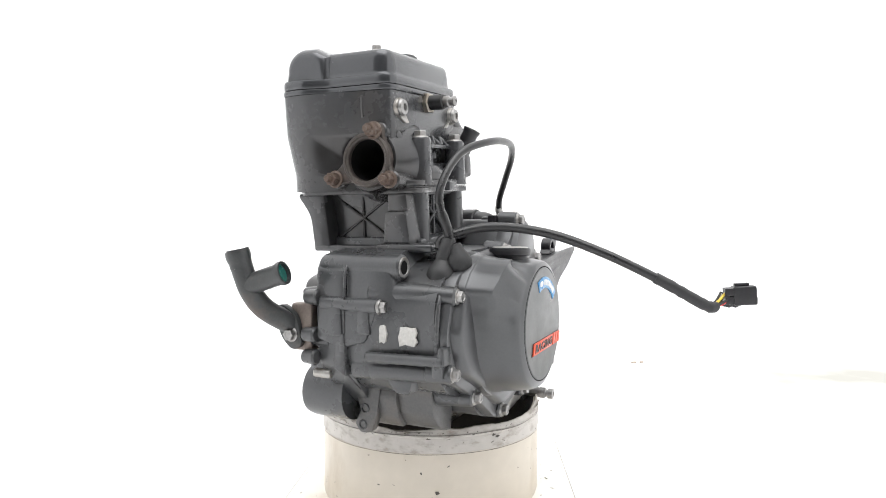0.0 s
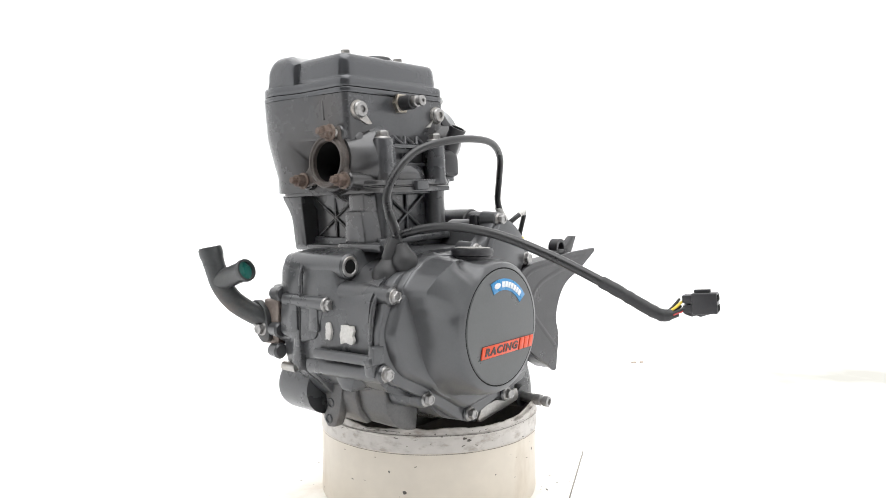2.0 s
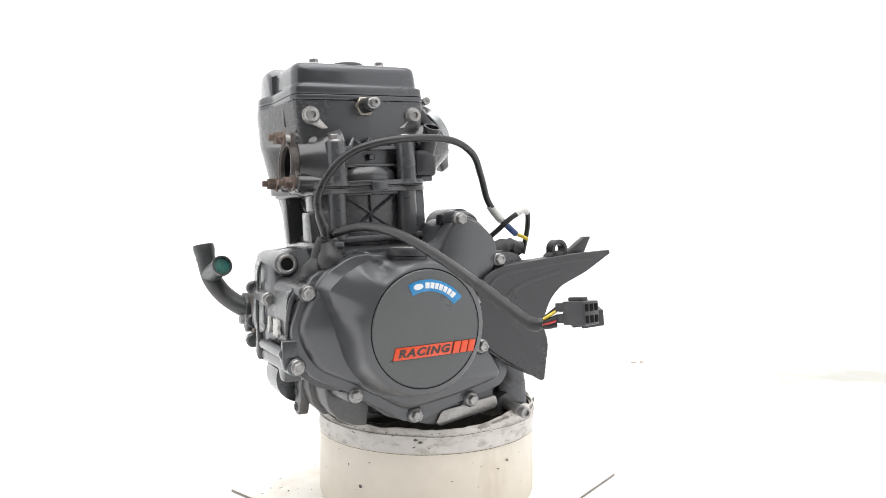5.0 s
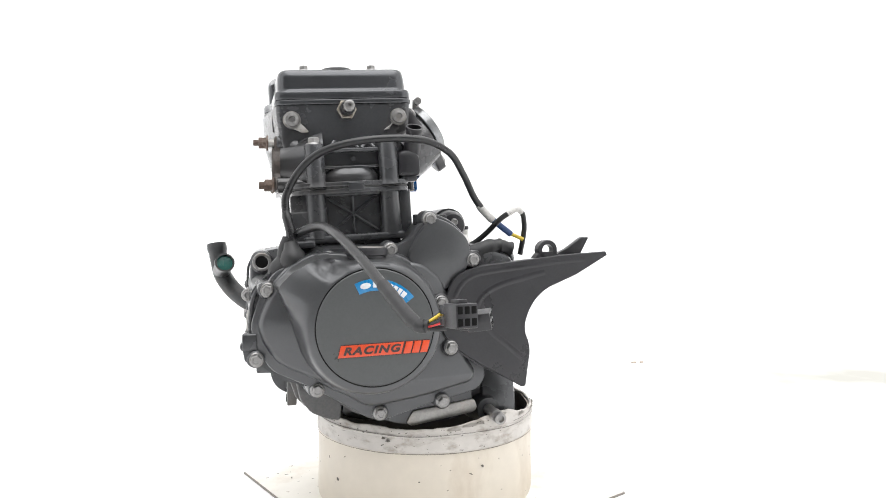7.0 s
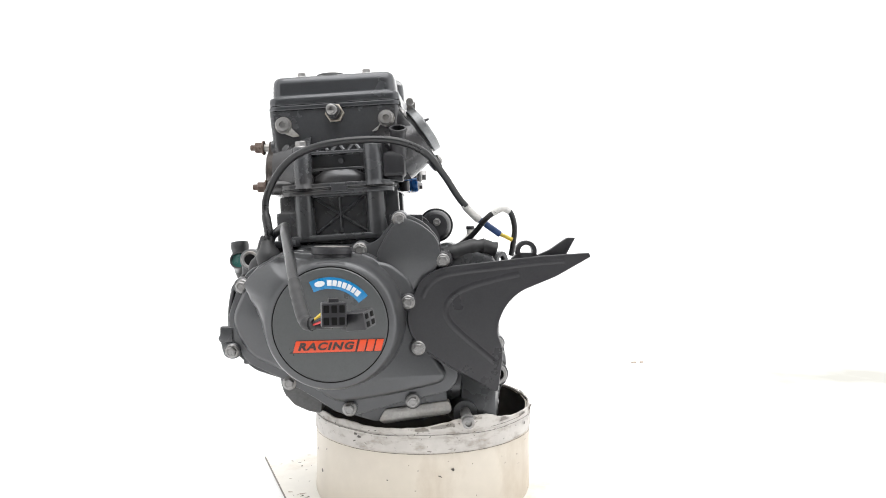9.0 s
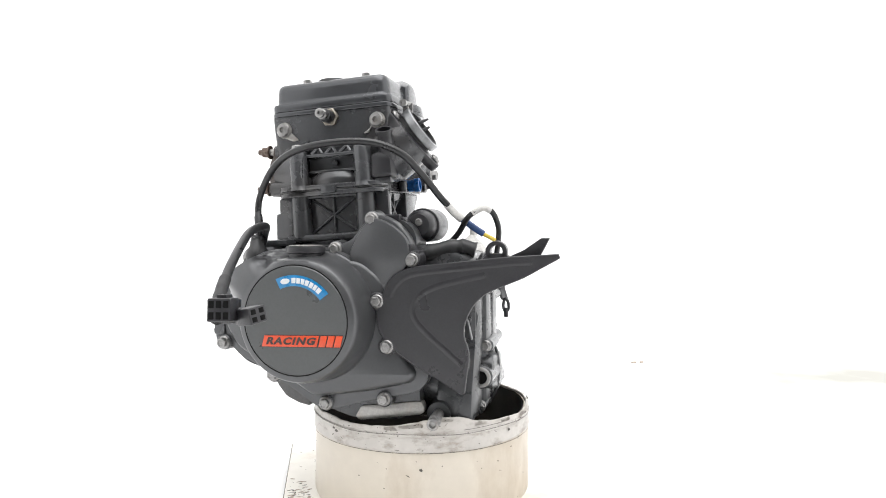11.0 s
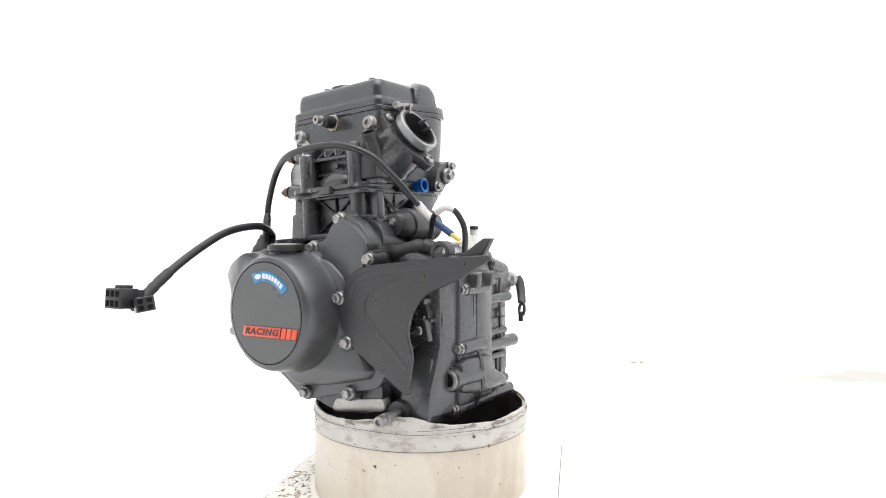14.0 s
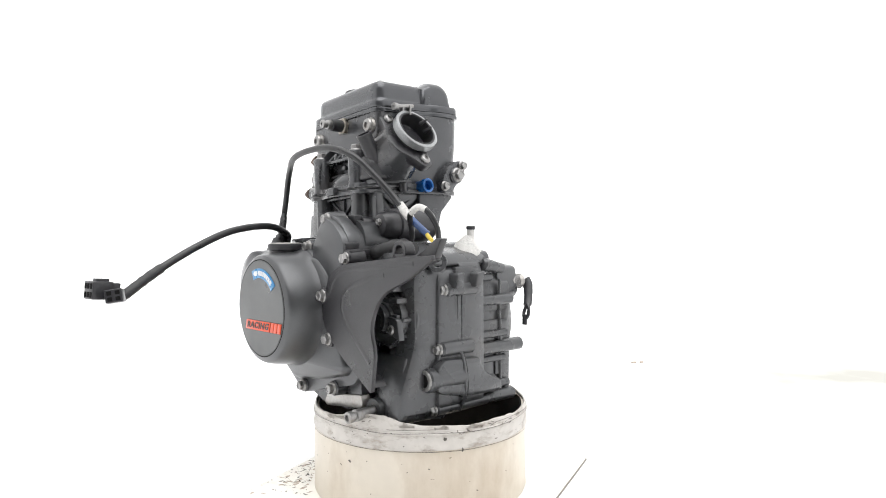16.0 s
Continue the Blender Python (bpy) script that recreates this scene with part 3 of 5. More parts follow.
    lathe(bm, [(0, 0), (92, 0), (94, 3), (94, 44), (88, 56), (70, 60), (0, 60)], (-20, 40, -132), (0, 1, 0), 48)
    gen = part("generator_cover", bm, M_CASE, eng)
    for k in range(9):
        a = radians(40 * k + 12)
        bm = bmesh.new()
        rod(bm, (-20 + 93 * math.cos(a), 40, -132 + 93 * math.sin(a)), (-20 + 93 * math.cos(a), 66, -132 + 93 * math.sin(a)), 8, 7, 16, 2)
        part("screw_boss", bm, M_CASE, gen)
    # oil filter drum low at the front
    bm = bmesh.new()
    lathe(bm, [(0, 0), (26, 0), (30, 3), (31.5, 10), (31.5, 58), (0, 58)], (-181, 56, -189), (0, -1, 0), 40)
    part("filter_drum", bm, M_CASE, eng, "rounded dark grey oil filter housing")
    # sump block and mounting bracket
    bm = bmesh.new()
    o = rounded([(-186, -176), (-126, -185), (-132, -233), (-148, -230), (-166, -222), (-179, -206)], 4, 3)
    slab(bm, o, -10, -99, "y", 3, None, 2)
    o = rounded([(-128, -190), (10, -200), (24, -222), (0, -243), (-100, -243), (-126, -236)], 5, 3)
    slab(bm, o, -30, -72, "y", 3, None, 2)
    sump = part("sump", bm, M_GUARD, eng, "grimy grey-brown sump casting")
    bm = bmesh.new()
    o = rounded([(-186.5, -172), (-160, -176), (-160, -224), (-170, -226), (-183, -212), (-190, -190)], 4, 3)
    slab(bm, o, -14, -58, "y", 3, None, 2)
    part("sump_guard", bm, M_GUARD, sump, "grimy brown stained casting")
    bm = bmesh.new()
    o = rounded([(-40, -172), (-2, -176), (-14, -206), (-6, -222), (-14, -232), (-28, -230), (-34, -214)], 4, 3)
    slab(bm, o, -192, -180, "x", 1.5, None, 1.5)
    lugp = part("bracket_plate", bm, M_GUARD, eng, "small grimy steel bracket with two holes")
    for y, z in ((-17, -222), (-20, -203)):
        bm = bmesh.new()
        ring(bm, (-191.5, y, z), (-1, 0, 0), 5.6, 3.6, 2)
        part("eyelet", bm, M_CASE, lugp)
    # front mounting boss with its hole
    bm = bmesh.new()
    lathe(bm, [(7, 0), (11.5, 0), (13.5, 2), (14, 80), (12, 96), (0, 98)], (-222, -86, -42), (0, 1, 0), 36)
    boss = part("front_mount_boss", bm, M_CASE, eng)
    bm = bmesh.new()
    ring(bm, (-222, -84, -42), (0, -1, 0), 11.0, 7.2, 3.2)
    part("bushing", bm, M_STEEL, boss, "worn steel bushing")
    bm = bmesh.new()
    rod(bm, (-222, -86.4, -42), (-222, -60, -42), 7.4, None, 24, 0.2)
    part("bore", bm, M_DARK, boss)
    # lugs along the far front edge
    for y, z in ((28, -76), (31, -117), (31, -141)):
        bm = bmesh.new()
        rod(bm, (-236, y - 18, z), (-236, y, z), 9, 7.5, 18, 2)
        part("edge_lug", bm, M_CASE, far)
    # fine joint between the halves
    bm = bmesh.new()
    sweep(bm, smooth_line([(-200, -24.5, -25), (-229, -24.5, -33), (-238.6, -24.5, -52), (-239.6, -24.5, -80), (-239.2, -24.5, -120), (-236, -24.5, -152), (-208, -24.5, -178)], 6), 0.8, 6)
    part("case_seam", bm, M_SEAM, near)
    # front face relief
    bm = bmesh.new()
    rod(bm, (-236, -66, -82), (-233, 8, -82), 8, 8, 20, 2)
    o = rounded([(-66, -74), (10, -74), (12, -120), (-20, -128), (-50, -120), (-60, -96)], 5, 3)
    slab(bm, o, -225, -239.2, "x", 3)
    for y0, y1, z0, z1, x in ((-56, -40, -112, -78, -241), (-22, -2, -116, -84, -241.5), (-26, -18, -132, -112, -241)):
        o = rounded([(y0, z0), (y1, z0), (y1 - 1.5, z1), (y0 + 1.5, z1)], 2, 2)
        slab(bm, o, -230, x, "x", 1.6)
    o = rounded([(-26, -120), (-14, -120), (-10, -150), (-26, -158)], 2, 2)
    slab(bm, o, -222, -240, "x", 2)
    sweep(bm, smooth_line([(-229, -25, -32), (-238.5, -25, -50), (-240, -25, -74)], 4), 1.6, 8)
    part("front_relief", bm, M_CASE, near)
    bm = bmesh.new()
    sweep(bm, smooth_line([(-224, -129, -66), (-231, -130, -80), (-234, -130, -100), (-234, -130, -120), (-231, -129, -140)], 5), 2.6, 12)
    part("flange_lip", bm, M_CASE, near)
    bm = bmesh.new()
    o = rounded([(-142, -118), (-136, -117), (-134, -126), (-137, -138), (-143, -136)], 2, 3)
    slab(bm, o, -228, -243, "x", 2)
    part("clip_lug", bm, M_CASE, near)
    bm = bmesh.new()
    o = rounded([(-76, -150), (-70, -160), (-80, -172), (-96, -172), (-100, -158), (-96, -150)], 3, 3)
    slab(bm, o, -210, -229, "x", 3)
    part("sensor_boss", bm, M_CASE, near)
    fastener(near, (-238, -69, -82), (0, -1, 0), 0.9)
    bm = bmesh.new()
    rod(bm, (-240, -140, -132), (-240, -52, -134), 5.5, None, 20, 1.5)
    rod(bm, (-216, -144, -70), (-226, -50, -68), 10, 13, 20, 2)
    rod(bm, (-230, -146, -146), (-226, -30, -150), 8.5, 11, 20, 2)
    rod(bm, (-162, -140, -184), (-170, -40, -184), 10, 16, 20, 2)
    o = rounded([(-244, -130), (-226, -120), (-220, -146), (-240, -150)], 3, 2)
    slab(bm, o, -140, -128, "y", 1.5, None, 1.5)
    part("cast_rib", bm, M_CASE, near)
    bm = bmesh.new()
    rod(bm, (-226, 24, -160), (-222, 4, -161), 5.0, 5.6, 18, 1)
    part("drain_plug", bm, M_ALU, near, "worn bare metal drain plug")
    bm = bmesh.new()
    hexes(bm, (-216, -80, -165), (-1, -0.4, 0), 5.8, 12)
    part("sensor_stub", bm, M_ALU, near)
    # torn sticker on the front
    rnd = random.Random(3)
    for y0, y1, z0, z1 in ((-76, -66, -119, -99), (-111, -88, -121, -100)):
        bm = bmesh.new()
        pts = []
        for j in range(14):
            t = j / 14 * 2 * math.pi
            cc, ss = math.cos(t), math.sin(t)
            sq = 1 / max(abs(cc), abs(ss))
            q = rnd.uniform(0.72, 1.0)
            pts.append(((y0 + y1) / 2 + (y1 - y0) / 2 * cc * sq * q, (z0 + z1) / 2 + (z1 - z0) / 2 * ss * sq * q))
        slab(bm, pts, -236, -239.2, "x", 0.1)
        part("sticker_residue", bm, M_RESIDUE, near, "torn white sticker residue")
    # top of the case behind the cylinder
    bm = bmesh.new()
    o = rounded([(-30, -30), (30, -20), (78, -34), (88, -48), (40, -60), (-30, -60)], 6, 3)
    slab(bm, o, -110, 34, "y", 8, None, 8)
    rod(bm, (40, -40, -34), (44, 20, -30), 12, 9, 20, 3)
    rod(bm, (66, -70, -44), (70, 40, -42), 11, None, 20, 3)
    rod(bm, (10, -100, -40), (52, -90, -36), 9, 7, 18, 3)
    ring(bm, (90, -62, -43), (0.7, -0.7, 0.0), 12, 6, 8)
    rod(bm, (84, 20, -48), (84, 60, -56), 9, 7, 18, 3)
    part("upper_case", bm, M_CASE, eng)
    bm = bmesh.new()
    rod(bm, (59, 24, -36), (59, 24, -3), 5, 5.5, 20, 1)
    # wide white skirt: glare on the case top, given as shape and colour
    lathe(bm, [(0, 0), (25, 0), (24, 6), (19, 14), (13, 22), (8, 28), (5.2, 31), (0, 31)], (56, 18, -42), (0.06, 0.1, 1), 18)
    for v in bm.verts:
        v.co += Vector((noise.noise(v.co * 0.09), noise.noise(v.co * 0.09 + Vector((5, 1, 2))), 0)) * (4.0 if v.co.z < -12 else 0.0)
    stub = part("breather_stub", bm, M_SLEEVE_GLARE, eng, "breather stub with a dark cap, its white skirt a painted glare")
    bm = bmesh.new()
    rod(bm, (59, 24, -3.5), (59, 24, 1.5), 6.2, 6.0, 20, 0.8)
    part("cap", bm, M_PLASTIC, stub)
    bm = bmesh.new()
    hose = smooth_line([(22, -106, -34), (36, -104, -30), (52, -100, -26), (68, -98, -24), (84, -96, -28)], 5)
    sweep(bm, hose, [9.5 + 2.6 * noise.noise(Vector((k * 0.55, 1.7, 4.0))) for k in range(len(hose))], 16)
    part("crumpled_hose", bm, M_RUBBER, eng, "crumpled shiny black hose on the case")
    # sprocket shaft and hollow behind the sprocket cover
    bm = bmesh.new()
    lathe(bm, [(0, 0), (40, 0), (44, 4), (44, 10), (34, 12), (34, 26), (18, 28), (18, 40), (0, 41)], (42, -80, -112), (0, -1, 0), 40)
    hub = part("sprocket_hub", bm, M_CASE, eng, "oily dark output shaft hub")
    for k in range(10):
        a = radians(36 * k)
        bm = bmesh.new()
        rod(bm, (42 + 33 * math.cos(a), -80, -112 + 33 * math.sin(a)), (42 + 36 * math.cos(a), -108, -112 + 36 * math.sin(a)), 3.6, 2.8, 10, 1)
        part("hub_rib", bm, M_CASE, hub)
    for z, x0, x1 in ((-76, 52, 66), (-89, 58, 74), (-109, 58, 73)):
        bm = bmesh.new()
        block(bm, x0, x1, -112, -84, z - 3.2, z + 3.2, 1.4)
        part("hub_tooth", bm, M_CASE, hub)
    bm = bmesh.new()
    o = rounded([(60, -108), (78, -110), (84, -136), (66, -130)], 3, 2)
    slab(bm, o, -108, -116, "y", 1.5)
    tab = part("guide_tab", bm, M_CASE, eng)
    fastener(tab, (70, -117, -123), (0, -1, 0), 0.85, SCREW, "screw")
    bm = bmesh.new()
    lathe(bm, [(0, 0), (30, 0), (31, 3), (26, 5), (25, 9), (20, 10), (19, 14), (0, 14)], (43, -100, -112), (0.1, -1, 0), 36)
    part("shaft_seal", bm, M_CASE, eng, "ribbed oily shaft seal")
    # gear shift shaft
    bm = bmesh.new()
    lathe(bm, [(0, 0), (24, 0), (22, 14), (16, 22), (14, 40), (0, 40)], (44, -86, -222), (0.04, -1, -0.03), 28)
    o = rounded([(26, -200), (62, -196), (74, -214), (62, -238), (30, -238)], 5, 3)
    slab(bm, o, -50, -96, "y", 5)
    part("shaft_housing", bm, M_PIPE, eng)
    bm = bmesh.new()
    lathe(bm, [(0, 0), (6.5, 0), (6.5, 22), (7.4, 22.6), (7.4, 30), (5, 30.6), (5, 34), (7, 34.6), (7, 41), (4, 42), (3.4, 39), (0, 39)], (45.5, -124, -223), (0.06, -1, -0.05), 24)
    part("shift_shaft", bm, M_STEEL, eng, "splined steel gear shift shaft")
    # bare plate below the cover
    bm = bmesh.new()
    o = rounded([(-58, -232), (-50, -218), (26, -208), (30, -219), (26, -224), (-52, -236)], 3, 2)
    slab(bm, o, -118, -131, "y", 1)
    part("lower_rail", bm, M_ALU, eng, "scuffed bare aluminium rail")
    return near


def build_clutch_cover(eng):
    flange = rounded([(-234, -108), (-231, -128), (-212, -160), (-170, -180), (-131, -203), (-104, -221), (-84, -223), (-37, -209), (27, -194), (38, -178), (30, -150), (10, -110), (14, -40), (14, -14), (-4, 6), (-26, 16), (-44, 4), (-58, -16), (-82, -24), (-130, -29), (-172, -35), (-208, -50), (-222, -70)], 9, 4)
    bm = bmesh.new()
    slab(bm, flange, -122, -141, "y", 2.2, None, 0.5)
    cov = part("clutch_cover", bm, M_COVER, eng, "satin grey clutch cover with a round disc and two badges")
    # body rising from the flange
    bm = bmesh.new()
    body = rounded([(-228, -106), (-222, -128), (-206, -152), (-168, -170), (-130, -192), (-104, -208), (-40, -198), (18, -184), (24, -172), (4, -140), (-6, -100), (-16, -60), (-44, -38), (-130, -34), (-172, -42), (-204, -58), (-216, -76)], 12, 4)
    loft(bm, [(body, -139), (shrink(body, 1.5), -146), (shrink(body, 4), -150), (shrink(body, 7), -152)], "y")
    part("cover_body", bm, M_COVER, cov)
    # drum and the raised shoulder beside it: (angle, foot radius, brow radius, brow depth, sag)
    keys = [(-90, 85, 78, -158, 0), (-60, 84, 78, -160, 0), (0, 84, 78, -162, 0), (60, 83, 77, -162, 0), (90, 79, 73, -164, 0), (108, 80, 74, -168, 0), (117, 86, 80, -174, 7),
            (124, 93, 88, -179, 13), (131, 99, 94, -181, 6), (138, 103, 98, -181, 0), (148, 109, 104, -180, 0), (157, 113, 108, -177, 0), (163, 104, 98, -176, 0), (171, 94, 88, -172, 0), (181, 88, 82, -167, 0), (194, 85, 79, -164, 0), (208, 85, 79, -163, 0), (228, 85, 79, -162, 0), (247, 85, 79, -160, 0), (270, 85, 78, -158, 0)]

    def skirt(a):
        a = (a + 90) % 360 - 90
        for p, q in zip(keys, keys[1:]):
            if p[0] <= a <= q[0]:
                k = (a - p[0]) / (q[0] - p[0])
                k = k * k * (3 - 2 * k) * 0.5 + k * 0.5
                return [u + (v - u) * k for u, v in zip(p[1:], q[1:])]

    bm = bmesh.new()
    seg, rings = 180, []
    for k in range(seg):
        deg = 360 * k / seg
        foot, brow, yb, sag = skirt(deg)
        slope = min(1.0, max(0.0, (brow - 78) / 16))
        line = [(40, -197), (63.8, -198), (64.4, -198), (66.5, -196.5)]
        for n in range(1, 11):
            u = n / 10
            line.append((66.5 + (brow - 66.5) * u ** (0.55 + 0.35 * slope), -196.5 + (yb + 196.5) * u ** (1.7 - 0.5 * slope) + sag * math.sin(math.pi * u)))
        for n in range(1, 9):
            v = n / 8
            line.append((brow + (foot - brow) * v, yb + (-148.5 - yb) * (1 - (1 - v) ** 2.4)))
        line += [(foot + 1.5, -145), (foot + 1.5, -138)]
        c, d = math.cos(radians(deg)), math.sin(radians(deg))
        rings.append([bm.verts.new((-105 + r * c, y, -107 + r * d)) for r, y in line])
    for k in range(seg):
        a, b = rings[k], rings[(k + 1) % seg]
        for n in range(len(a) - 1):
            bm.faces.new((a[n], a[n + 1], b[n + 1], b[n]))
    part("drum", bm, M_COVER, cov)
    bm = bmesh.new()
    lathe(bm, [(63.8, 50.5), (62.6, 51.2), (62.6, 53), (61.6, 53.9), (0, 54.4)], (-105, -145, -107), (0, -1, 0), 96)
    disc = part("cover_disc", bm, M_DISC, cov, "flat round grey inspection disc with a fine dark joint")
    bm = bmesh.new()
    ring(bm, (-105, -197.6, -107), (0, -1, 0), 63.9, 62.5, 0.5, 96, 0.1)
    part("joint_line", bm, M_DARK, disc)
    # gear housing
    bm = bmesh.new()
    bean = rounded([(-62, -36), (-44, -2), (-30, 12), (-8, 4), (13, -14), (16, -38), (4, -60), (-20, -78), (-44, -62)], 12, 5)
    slab(bm, bean, -60, -149, "y", 2.5, None, 6)
    lathe(bm, [(0, 0), (25, 0), (27, 3), (27, 50), (0, 50)], (-12, -66, -18), (0, -1, 0), 36)
    part("gear_housing", bm, M_COVER, cov)
    bm = bmesh.new()
    lathe(bm, [(0, -38), (17, -38), (21, -35), (22, -30), (22, 22), (21.2, 23), (19.4, 23.4), (18.6, 34), (16, 42), (14, 45), (10, 46), (0, 46)], (10, -46, 2), (0, -1, 0), 40)
    o = rounded([(-34, -4), (-6, -12), (6, -4), (-2, 12), (-28, 14)], 6, 4)
    slab(bm, o, -90, -108, "y", 2, None, 2)
    starter = part("starter_motor", bm, M_PLASTIC, eng, "round black starter motor with a bolted ear")
    fastener(starter, (11, -92, 6), (0, -1, 0), 0.6)
    bm = bmesh.new()
    block(bm, -46, -6, -118, -106, 2, 15, 2)
    part("ear_block", bm, M_PLASTIC, starter)
    fastener(starter, (-26, -119, 9), (0, -1, 0), 0.55)
    # filler cap
    bm = bmesh.new()
    lathe(bm, [(0, 0), (21, 0), (21, 14), (23, 15), (23.5, 20), (22.5, 22.5), (0, 23)], (-109, -160, -46), (0.0, 0.0, 1), 40)
    cap = part("filler_cap", bm, M_PLASTIC, cov, "black oil filler cap, its top made pale for grazing light")
    # pale metal lid: the grazing highlight on the cap, put into its material
    bm = bmesh.new()
    lathe(bm, [(0, 0), (19.6, 0), (20.2, 0.6), (19, 1.2), (0, 1.3)], (-109, -160, -23.4), (0, 0, 1), 40)
    part("cap_top", bm, M_ALU, cap)
    for p in ((-33, -146, 9), (-79, -146, -27), (-149, -146, -37), (-216, -147, -70), (-228, -148, -146), (-162, -144, -184), (-91, -148, -214), (-17, -148, -205)):
        b = bmesh.new()
        rod(b, (p[0], -118, p[2]), (p[0], p[1] + 4, p[2]), 11, 9.6, 22, 1.5)
        part("bolt_boss", b, M_COVER, cov)
        fastener(cov, (p[0], p[1] + 2, p[2]), (0, -1, 0), 0.92, spin=p[0])
    build_badges(disc)
    return cov


def build_badges(disc):
    y = -199.6
    # orange badge: slanted bar, then a block of plain strokes in place of the maker's mark
    ux, uz = math.cos(radians(1.7)), math.sin(radians(1.7))

    def q(a, b):
        return (-145 + a * ux - b * uz, -137.5 + a * uz + b * ux)

    bm = bmesh.new()
    slab(bm, [q(0, 0), q(67, 0), q(70.5, 12.5), q(3.5, 12.5)], y + 0.8, y - 1.0, "y", 0.3)
    bar = part("badge", bm, M_ORANGE, disc, "slanted orange badge reading RACING")
    bm = bmesh.new()
    for k in range(3):
        x0 = 69.5 + 9.2 * k
        slab(bm, [q(x0, 0), q(x0 + 7.6, 0), q(x0 + 11.0, 12.5), q(x0 + 3.4, 12.5)], y + 0.8, y - 1.0, "y", 0.2)
    part("badge_mark", bm, M_ORANGE, disc, "orange maker's mark in plain strokes")
    bm = bmesh.new()
    slab(bm, [q(-0.8, -0.8), q(95.8, -0.8), q(99.2, 13.3), q(3.2, 13.3)], y + 1.2, y + 0.2, "y", 0.1)
    part("badge_backing", bm, M_BADGEBLACK, disc)
    cu = bpy.data.curves.new("lettering", "FONT")
    cu.body, cu.size, cu.extrude, cu.shear, cu.align_x, cu.align_y = "RACING", 0.0138, 0.0003, 0.28, "CENTER", "CENTER"
    cu.space_character, cu.offset = 1.2, 0.0006
    ob = new("lettering", cu)
    ob.parent = bar
    c = q(35.2, 6.2)
    ob.matrix_basis = Matrix.Translation(Vector((c[0], y - 1.2, c[1] + LIFT)) * 0.001) @ Matrix.Rotation(radians(-1.7), 4, "Y") @ Matrix.Rotation(radians(90), 4, "X") @ Matrix.Diagonal((1.02, 0.80, 1, 1))
    cu.materials.append(M_BADGEBLACK)
    # blue arc sticker near the upper edge of the disc
    def arc(r, t):
        a = radians(t)
        return (-105 + r * math.sin(a), -107 + r * math.cos(a))

    ts = [-26 + 78 * k / 18 for k in range(19)]
    bm = bmesh.new()
    slab(bm, [arc(52.0, t) for t in ts] + [arc(39.5, t) for t in reversed(ts)], y + 1.0, y - 0.2, "y", 0.1)
    st = part("sticker", bm, M_BLUE, disc, "blue arched oil sticker with white bars")
    bm = bmesh.new()
    for t0, t1 in ((-4, 2.2), (3.6, 9.2), (10.6, 15.6), (17, 22.6), (24, 29.6), (31, 36), (37.4, 43.6)):
        t = [t0, (t0 + t1) / 2, t1]
        slab(bm, [arc(49, k) for k in t] + [arc(42.8, k) for k in reversed(t)], y - 0.1, y - 0.5, "y", 0.05)
    part("white_bars", bm, M_WHITE, st)
    bm = bmesh.new()
    c = Vector(arc(46, -14))
    slab(bm, [(c.x + 5.6 * math.cos(k * math.pi / 10), c.y + 3.2 * math.sin(k * math.pi / 10) + 0.7 * math.cos(k * math.pi / 10)) for k in range(20)], y - 0.1, y - 0.5, "y", 0.05)
    part("white_oval", bm, M_WHITE, st)


